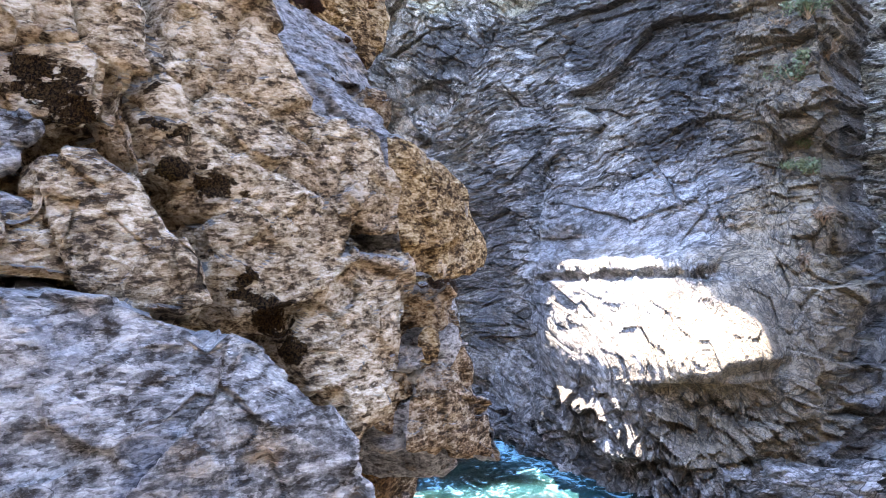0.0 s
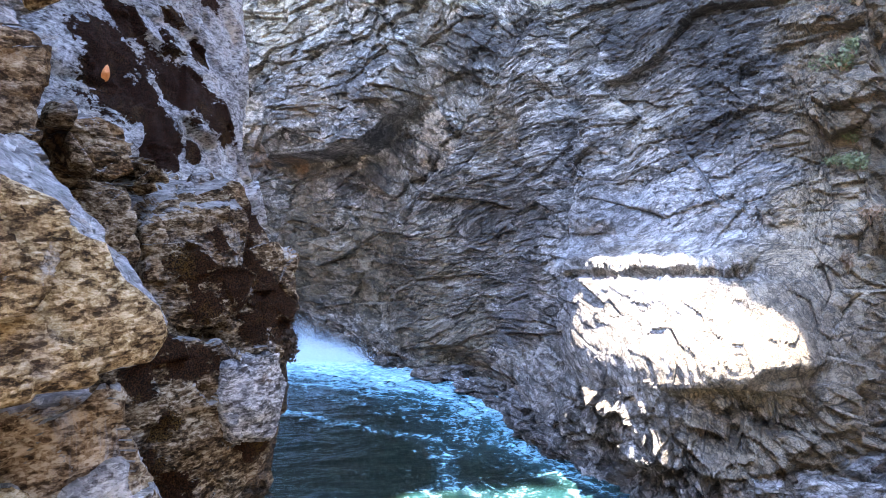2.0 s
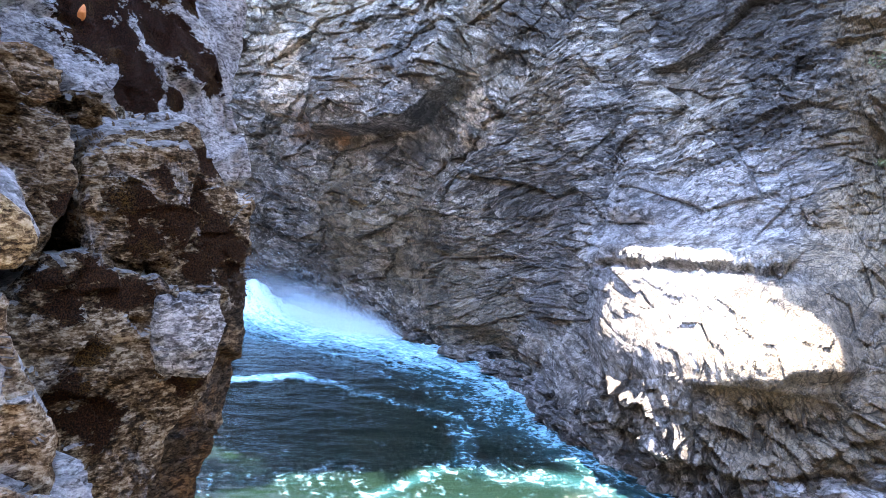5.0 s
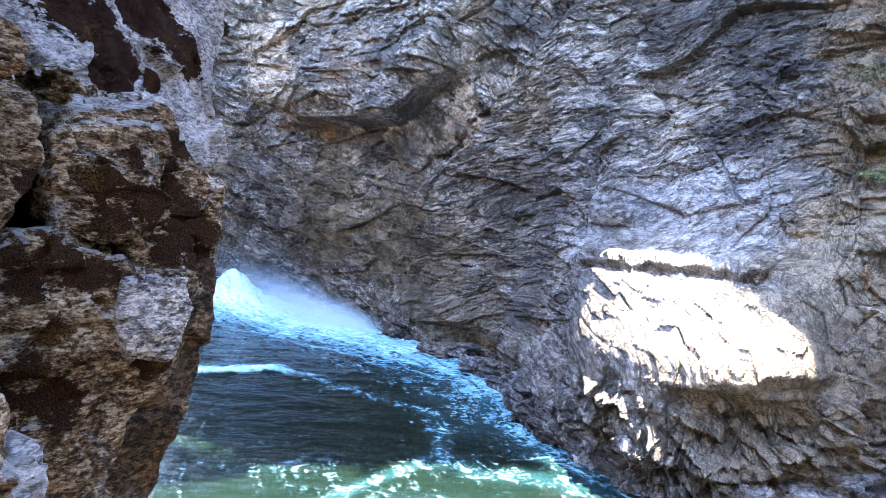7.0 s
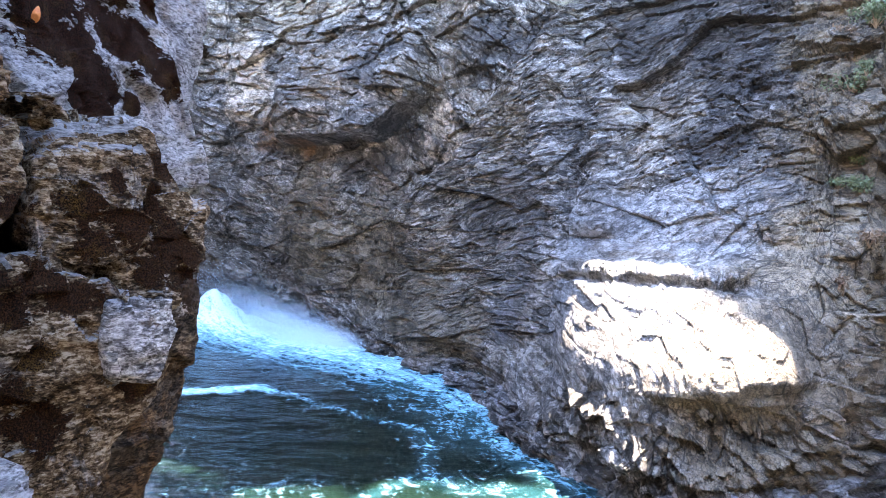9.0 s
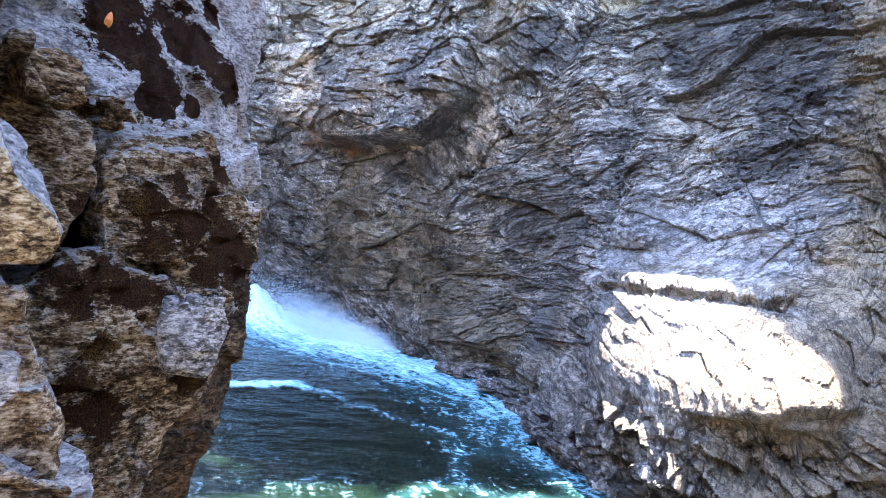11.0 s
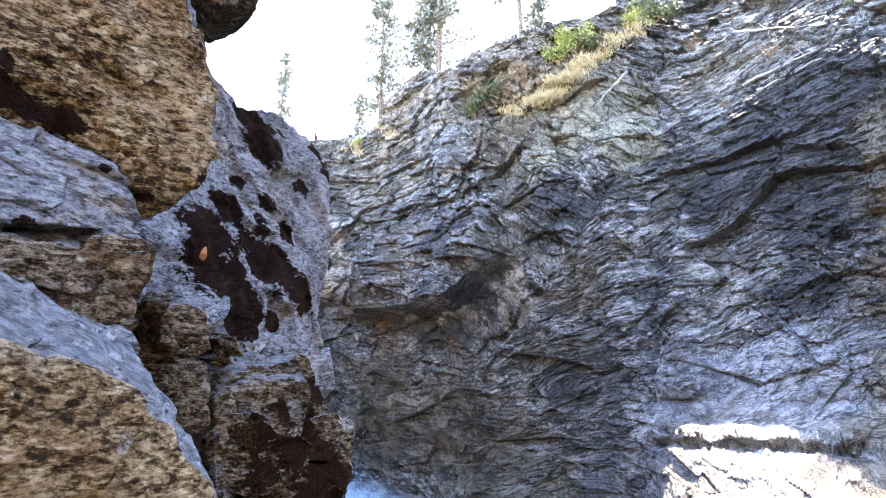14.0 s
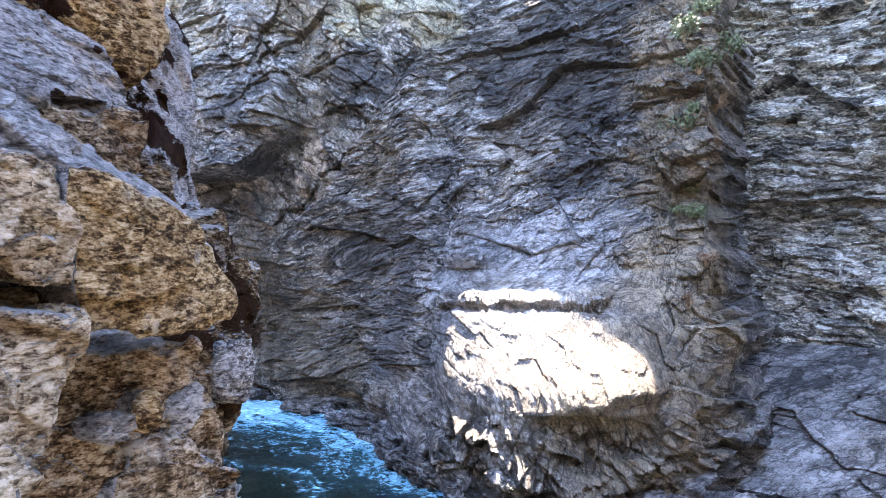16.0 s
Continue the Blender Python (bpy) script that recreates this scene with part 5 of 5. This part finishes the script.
WET_SCHIST = schist("wet_dark_schist", [(0.008, 0.008, 0.008), (0.030, 0.029, 0.029), (0.085, 0.083, 0.084), (0.24, 0.24, 0.25)])
BANK = [((5.9, 45.0), (1.6, 2.6, 0.7), 20), ((6.4, 42.0), (1.5, 2.4, 0.9), 10), ((6.2, 39.2), (1.4, 1.9, 0.7), -10), ((7.4, 37.0), (1.9, 1.7, 1.0), 25),
        ((7.6, 34.8), (1.5, 1.4, 0.7), -30), ((8.8, 33.0), (1.9, 1.4, 0.9), -35), ((9.0, 31.2), (1.3, 1.0, 0.6), -20), ((10.4, 30.2), (1.7, 1.1, 0.8), -40),
        ((11.0, 31.6), (1.8, 1.2, 1.3), -30), ((12.0, 28.2), (1.8, 1.1, 0.8), -45), ((13.2, 29.4), (2.0, 1.2, 1.2), -25), ((14.0, 26.6), (2.0, 1.1, 0.9), -40),
        ((15.6, 27.6), (2.2, 1.3, 1.2), -30), ((16.8, 25.4), (2.2, 1.2, 0.8), -35), ((9.6, 34.6), (1.7, 1.3, 1.5), -40), ((8.2, 39.4), (1.5, 1.8, 1.3), 15),
        ((3.6, 51.5), (1.3, 2.0, 0.6), 30), ((0.9, 57.8), (1.6, 1.8, 0.6), 50), ((-3.6, 66.2), (1.8, 1.6, 0.7), 60)]
for k, ((x, y), size, turn) in enumerate(BANK):
    x += 0.5
    if x > 10:
        bank_rock((x, y, 0.35), [1.15 * c for c in size], turn, 700 + 7 * k, SLAB, "bluish grey ledge rock at the water's edge")
    else:
        bank_rock((x, y, 0.2), [1.1 * c for c in size], turn, 700 + 7 * k, WET_SCHIST)

# added overhang high above the stand point, unseen, to keep the outcrop in shade
blocker = bank_rock((-0.9, 5.3, 18.5), (2.8, 3.3, 0.6), 0, 870, BROWN, "added rock slab, out of view, that shades the outcrop")
blocker.name, blocker["category"], blocker["kind"] = "sun_blocker", "cliff", "structure"
del blocker["group"]
# a further wall, added to block sunlight from the outcrop
side_cliff("shade_wall_above", [(-24, -14), (-9, -6), (-5.6, -1), (-5.0, 3), (-5.4, 9), (-24, 15)], 6, 20, CLIFF_R, 270, 160, 90,
           "added rock wall that shades the outcrop from above", 0.3, 0.1, 0.0)


# ---- trees and shrubs ----
def leaf_material(name, dark, light, rough=0.7):
    m = Nodes(name)
    tint = m.noise(2.0, 4, 0.6)
    return m.done(m.ramp(tint, [(0.3, dark), (0.7, light)]), rough)


BARK = boulder("grey_bark", [(0.05, 0.04, 0.03), (0.11, 0.09, 0.075), (0.17, 0.14, 0.12), (0.25, 0.22, 0.19)])
NEEDLES = leaf_material("pine_needles", (0.07, 0.075, 0.055), (0.14, 0.145, 0.11))
BUSH = leaf_material("yellow_green_leaves", (0.10, 0.13, 0.03), (0.30, 0.32, 0.07))
SAGE = leaf_material("grey_green_leaves", (0.035, 0.050, 0.020), (0.10, 0.125, 0.055))
STRAW = leaf_material("dry_grass", (0.26, 0.19, 0.09), (0.52, 0.42, 0.24))
TWIG = leaf_material("dry_twigs", (0.10, 0.06, 0.035), (0.22, 0.15, 0.09))


def tube(bm, points, radii, sides=7):
    rings = []
    for k, p in enumerate(points):
        d = (Vector(points[min(k + 1, len(points) - 1)]) - Vector(points[max(k - 1, 0)])).normalized()
        u = d.orthogonal().normalized()
        w = d.cross(u)
        rings.append([bm.verts.new(Vector(p) + (u * math.cos(t) + w * math.sin(t)) * radii[k]) for t in [2 * math.pi * n / sides for n in range(sides)]])
    for a, b in zip(rings, rings[1:]):
        for n in range(sides):
            bm.faces.new((a[n], a[(n + 1) % sides], b[(n + 1) % sides], b[n]))
    bm.faces.new(rings[-1])


def blades(name, mat, parent, centres, sizes, slim, rng, upright=0.0, label=""):
    """Many small leaves: one narrow four-sided blade at each centre."""
    n = len(centres)
    d = rng.normal(0, 1, (n, 3))
    d[:, 2] = d[:, 2] * (1 - upright) + upright * 2.5
    d /= np.linalg.norm(d, axis=1, keepdims=True)
    e = np.cross(d, rng.normal(0, 1, (n, 3)))
    e /= np.linalg.norm(e, axis=1, keepdims=True)
    f = np.cross(d, e)
    s = sizes[:, None]
    v = np.stack([centres, centres + d * s * 0.5 + e * s * slim, centres + d * s + f * s * 0.1, centres + d * s * 0.5 - e * s * slim], 1).reshape(-1, 3)
    k = np.arange(n)[:, None, None] * 4
    faces = (k + np.array([(0, 1, 2), (0, 2, 3)])[None]).reshape(-1, 3)
    me = bpy.data.meshes.new(name)
    me.from_pydata(v.tolist(), [], faces.tolist())
    me.materials.append(mat)
    ob = new(name, me)
    if parent:
        ob.parent = parent
    return tagged(ob, label)


def pine(place, height, seed, label, lean=0.0, bare=0.25):
    """A thin pine: tapered trunk, short drooping limbs, tufts of needles."""
    rng = np.random.default_rng(seed)
    root = new("pine_tree")
    root.location = place
    bm = bmesh.new()
    steps = [k / 10 for k in range(11)]
    line = [(lean * height * t * t + 0.05 * math.sin(t * 7 + seed), 0.04 * math.cos(t * 5 + seed), height * t) for t in steps]
    tube(bm, line, [0.016 * height * (1 - 0.93 * t) + 0.01 for t in steps])
    part("trunk", bm, BARK, root)
    bm = bmesh.new()
    tufts, sizes = [], []
    for k in range(int(height * 5.2)):
        t = bare + (1 - bare) * rng.random() ** 0.85
        reach = height * (0.035 + 0.17 * (1 - t) ** 0.7) * (0.45 + 0.75 * rng.random())
        turn = rng.random() * 2 * math.pi
        base = np.array([np.interp(t, steps, [q[n] for q in line]) for n in range(3)])
        out = np.array([math.cos(turn), math.sin(turn), 0.0])
        pts = [base + out * reach * f + np.array([0, 0, reach * (0.18 * f - 0.5 * f * f + 0.25 * f ** 3)]) for f in (0, 0.35, 0.7, 1)]
        tube(bm, [tuple(q) for q in pts], [0.035, 0.025, 0.016, 0.006], 4)
        for f in np.linspace(0.25, 1.05, int(5 + reach * 8)):
            c = base + out * reach * f + np.array([0, 0, reach * (0.18 * f - 0.5 * f * f + 0.25 * f ** 3)])
            for _ in range(int(1 + rng.random() * 2.5)):
                tufts.append(c + rng.normal(0, 0.10 + 0.07 * reach, 3))
                sizes.append(0.36 + 0.40 * rng.random())
    tagged(part("limbs", bm, BARK, root), kind="stuff")
    blades("crown", NEEDLES, root, np.array(tufts), np.array(sizes), 0.19, rng)
    return tagged(root, label, "pine tree", "pines on the rim")


def rim_place(az, dist):
    """A place on the ground behind the rim at a bearing and distance."""
    k = np.abs(FAR_AZ - az) < 0.12
    top = FAR[k][np.argmax(FAR[k][:, 2])]
    dist = math.hypot(top[0], top[1]) + min(5.0, dist * 0.04)
    extra = min(5.0, dist * 0.04)
    return Vector((dist * math.sin(radians(az)), dist * math.cos(radians(az)), top[2] + 0.1 * extra - 0.4))


for az, dist, height, lean, bare, label in [
        (-10.4, 106, 23.0, 0.01, 0.10, "slim pine standing alone on the rim"),
        (-5.9, 93, 20.0, 0.02, 0.05, "bushy pine on the rim beside a taller one"),
        (-5.0, 94, 24.0, 0.0, 0.20, "tall pine with a bare lower trunk on the rim"),
        (2.8, 80, 18.0, 0.0, 0.30, "pine with a bare grey trunk at the rim"),
        (-19.4, 118, 16.0, 0.03, 0.05, "small pine behind the pale rock face"),
        (-12.4, 118, 9.0, 0.0, 0.05, "young pine far back on the rim"),
        (4.6, 82, 9.0, 0.03, 0.1, "young pine at the rim")]:
    pine(rim_place(az, dist), height, int(900 + az * 7), label, lean, bare)


def shrub(place, size, mat, seed, label, leaves=900, leaf=0.16, squash=0.8):
    """A shrub: forked stems and many small leaves in uneven clumps."""
    rng = np.random.default_rng(seed)
    root = new("shrub")
    root.location = place
    bm = bmesh.new()
    tips = []
    for k in range(11):
        turn, slope = rng.random() * 2 * math.pi, 0.25 + 0.7 * rng.random()
        tip = np.array([math.cos(turn) * slope, math.sin(turn) * slope, squash * (1.1 - 0.5 * slope)]) * size * (0.6 + 0.5 * rng.random())
        tube(bm, [(0, 0, -0.3), tuple(tip * 0.5 + (0, 0, 0.08 * size)), tuple(tip)], [0.03 * size, 0.02 * size, 0.006 * size], 5)
        tips.append(tip)
    part("branchwork", bm, TWIG, root)
    tips = np.array(tips)
    c = tips[rng.integers(0, len(tips), leaves)] * (0.45 + 0.6 * rng.random((leaves, 1))) + rng.normal(0, 0.13 * size, (leaves, 3))
    blades("foliage", mat, root, c, leaf * (0.6 + 0.8 * rng.random(leaves)), 0.3, rng)
    return tagged(root, label, "shrub", "shrubs on the cliff")


for k, (az, el, size, mat, label, leaves) in enumerate([
        (7.6, 29.6, 2.6, BUSH, "bright yellow-green bush at the rim", 2600), (6.2, 28.9, 2.0, BUSH, "yellow-green bush at the rim", 1600),
        (8.6, 29.4, 2.2, SAGE, "dark green bush behind the bright one", 1800),
        (2.9, 27.4, 2.6, TWIG, "half-bare brown bush on the upper slope", 500), (1.2, 26.9, 2.0, SAGE, "grey-green bush on the upper slope", 1300),
        (-0.6, 25.9, 2.2, SAGE, "grey-green bush on a ledge", 1500), (-1.6, 25.0, 1.8, SAGE, "low grey-green bush on a ledge", 1200),
        (13.0, 30.6, 2.4, BUSH, "pale green bush above the dry grass", 1500), (15.0, 31.0, 2.4, SAGE, "green bush at the rim", 1800),
        (-12.3, 22.3, 1.6, BUSH, "small yellow-green bush under the pines", 700),
        (33.5, 18.9, 1.6, SAGE, "green shrub rooted in the buttress", 900), (34.4, 16.4, 1.3, SAGE, "green shrub in the cleft", 1000),
        (33.1, 11.8, 1.4, SAGE, "sparse green shrub on the buttress", 600), (32.8, 14.0, 0.9, TWIG, "dry shrub on the buttress", 260),
        (36.4, 17.4, 1.8, SAGE, "dark green shrub hanging in the cleft", 1000), (33.8, 9.4, 1.1, SAGE, "small green shrub on the buttress", 420),
        (32.4, 5.0, 0.7, SAGE, "small shrub above the lit ledge", 300), (35.2, 20.5, 1.4, SAGE, "green shrub high on the buttress", 900),
        (32.5, 15.6, 1.0, TWIG, "brown dry shrub on the buttress flank", 420), (34.8, 9.8, 1.0, TWIG, "red-brown dry shrub in the cleft", 420),
        (33.6, 6.6, 0.9, SAGE, "dusty green shrub over the pale stones", 600), (33.9, 4.6, 1.0, SAGE, "dark shrub above the lit ledge", 800),
        (35.6, 13.2, 1.0, TWIG, "tangled dry shrub beside the layered cliff", 420), (34.0, 13.0, 0.9, SAGE, "grey-green shrub on the flank", 600),
        (25.5, 30.6, 1.5, TWIG, "bare grey shrub above the fallen logs", 120), (28.5, 29.8, 1.5, TWIG, "bare leaning shrub at the cliff top", 120),
        (30.5, 28.6, 1.3, SAGE, "thin green shrub at the cliff top", 500), (24.0, 26.6, 1.1, TWIG, "low bare shrub beside the logs", 160),
        (18.0, 28.5, 1.2, TWIG, "dry brown shrub below the rim", 300), (20.0, 23.5, 0.9, TWIG, "small bare shrub on the cliff", 120),
        (33.0, -2.5, 0.8, TWIG, "dry tuft on the lower flank", 300), (34.5, 1.0, 0.8, TWIG, "brown tuft on the flank", 300)]):
    shrub(on_cliff(az, el), size, mat, 950 + k, label, leaves, 0.10 + 0.05 * size)


def log(ends, radius, seed, label):
    """A bare fallen trunk with broken side branches, between two places on the cliff."""
    rng = np.random.default_rng(seed)
    a, b = [np.array(on_cliff(*e)) * 0.985 + np.array((0, 0, 0.16)) for e in ends]
    root = new("fallen_log")
    root.location = a
    d = b - a
    steps = np.linspace(0, 1, 9)
    pts = [d * t + rng.normal(0, 0.04, 3) for t in steps]
    bm = bmesh.new()
    tube(bm, [tuple(p) for p in pts], [radius * (1 - 0.6 * t) for t in steps], 8)
    part("trunk", bm, DRIFT, root)
    for k in range(7):
        at = d * (0.25 + 0.7 * rng.random())
        way = rng.normal(0, 1, 3) + d / np.linalg.norm(d)
        way *= (0.5 + 0.9 * rng.random()) / np.linalg.norm(way)
        bm = bmesh.new()
        tube(bm, [tuple(at), tuple(at + way * 0.5 + (0, 0, 0.08)), tuple(at + way)], [radius * 0.4, radius * 0.25, radius * 0.08], 5)
        part("branch", bm, DRIFT, root)
    return tagged(root, label, "log", "fallen logs on the cliff")


DRIFT = boulder("bleached_wood", [(0.10, 0.09, 0.08), (0.26, 0.24, 0.21), (0.40, 0.37, 0.33), (0.55, 0.52, 0.47)], sky_tops=False)
for k, (ends, radius, label) in enumerate([
        (((12.3, 27.6), (9.4, 25.3)), 0.16, "bleached log leaning on the tan slab"),
        (((21.6, 25.0), (27.2, 26.4)), 0.15, "grey fallen log on the upper cliff"),
        (((22.6, 24.4), (27.6, 25.8)), 0.12, "thin grey log beside a thicker one"),
        (((21.6, 29.0), (26.0, 28.4)), 0.13, "pale log lying along a ledge")]):
    log(ends, radius, 1200 + k, label)


def moss_clump(place, size, seed, label):
    """A hanging cushion of dark moss."""
    rng = np.random.default_rng(seed)
    n = 900
    c = rng.normal(0, 1, (n, 3))
    c *= (rng.random(n) ** 0.4 / np.linalg.norm(c, axis=1))[:, None] * np.array(size)
    ob = blades("moss_clump", MOSS, None, c, 0.006 + 0.008 * rng.random(n), 0.3, rng)
    ob.location = place
    return tagged(ob, label, "moss", "moss on the outcrop")


MOSS = leaf_material("dark_moss", (0.012, 0.007, 0.004), (0.05, 0.026, 0.012), 0.9)
for k, (place, size, label) in enumerate([
        ((-1.085, 3.245, 12.005), (0.025, 0.03, 0.035), "dark moss cushion on the edge of the pale face"),
        ((-1.125, 3.25, 12.51), (0.03, 0.03, 0.045), "brown moss cushion high on the pale face"),
        ((-1.105, 3.25, 12.265), (0.02, 0.03, 0.05), "long moss tuft on the edge of the pale face"),
        ((-0.680, 1.97, 10.93), (0.025, 0.03, 0.05), "ragged moss hanging from the dark rock")]):
    moss_clump(place, size, 1300 + k, label)


def grass():
    """Dry grass on the sunny slope under the bushes."""
    rng = np.random.default_rng(77)
    c = []
    for az, el, n in [(2, 25.4, 500), (4, 25.8, 900), (5.2, 26.0, 900), (6.2, 26.8, 900), (7.4, 27.6, 900), (8.6, 28.5, 900), (10, 29.2, 900), (11.6, 29.8, 800), (13, 30.4, 500),
                      (-12.8, 22.0, 250), (-9.5, 23.5, 250)]:
        at = on_cliff(az, el)
        for _ in range(6):
            spot = on_cliff(az + rng.normal(0, 0.5), el + rng.normal(0, 0.35))
            c.append(np.array(spot) + rng.normal(0, 0.45, (n // 6, 3)) * (1, 1, 0.35))
    c = np.concatenate(c)
    ob = blades("dry_grass", STRAW, None, c, 0.35 + 0.5 * rng.random(len(c)), 0.05, rng, 0.7)
    tagged(ob, "pale dry grass on the sunny slope", "grass", kind="stuff")


grass()

# an orange leaf caught in the moss of the pale face
rng = np.random.default_rng(3)
m = Nodes("orange_leaf")
m.done(m.ramp(m.noise(60, 3), [(0.3, (0.45, 0.10, 0.02)), (0.7, (0.60, 0.22, 0.05))]), 0.6)
bm = bmesh.new()
ring = [bm.verts.new((0.012 * math.sin(t) * (1 - 0.4 * math.cos(t)), 0.004 * math.cos(2 * t), 0.028 * math.cos(t))) for t in [2 * math.pi * k / 14 for k in range(14)]]
mid = bm.verts.new((0, -0.006, 0))
for k in range(14):
    bm.faces.new((mid, ring[k], ring[(k + 1) % 14]))
me = bpy.data.meshes.new("leaf")
bm.to_mesh(me)
bm.free()
me.materials.append(m.mat)
leaf = new("leaf", me)
leaf.location, leaf.rotation_euler = (-1.28, 2.20, 11.82), (0.1, 0.2, 0.5)
leaf.modifiers.new("thickness", "SOLIDIFY").thickness = 0.002
tagged(leaf, "small orange leaf caught in dark moss", "leaf")


# ---- the ledge underfoot ----
def ledge_underfoot():
    rows, cols = 60, 70
    X, Y = np.meshgrid(np.linspace(-4.5, 2.2, cols), np.linspace(-7, 0.25, rows))
    p = np.stack([X, Y, 9.45 + 0 * X], -1).reshape(-1, 3)
    p[:, 2] += 0.12 * fractal(p * 1.2, 4, 990) - np.maximum(0, p[:, 0] - 1.4) * 2.5 - np.maximum(0, p[:, 1] + 0.1) * 4
    ob = sheet("ground", p, rows, cols, GREY)
    tagged(ob, "rough grey rock ledge above the river", "ground", kind="structure")


ledge_underfoot()
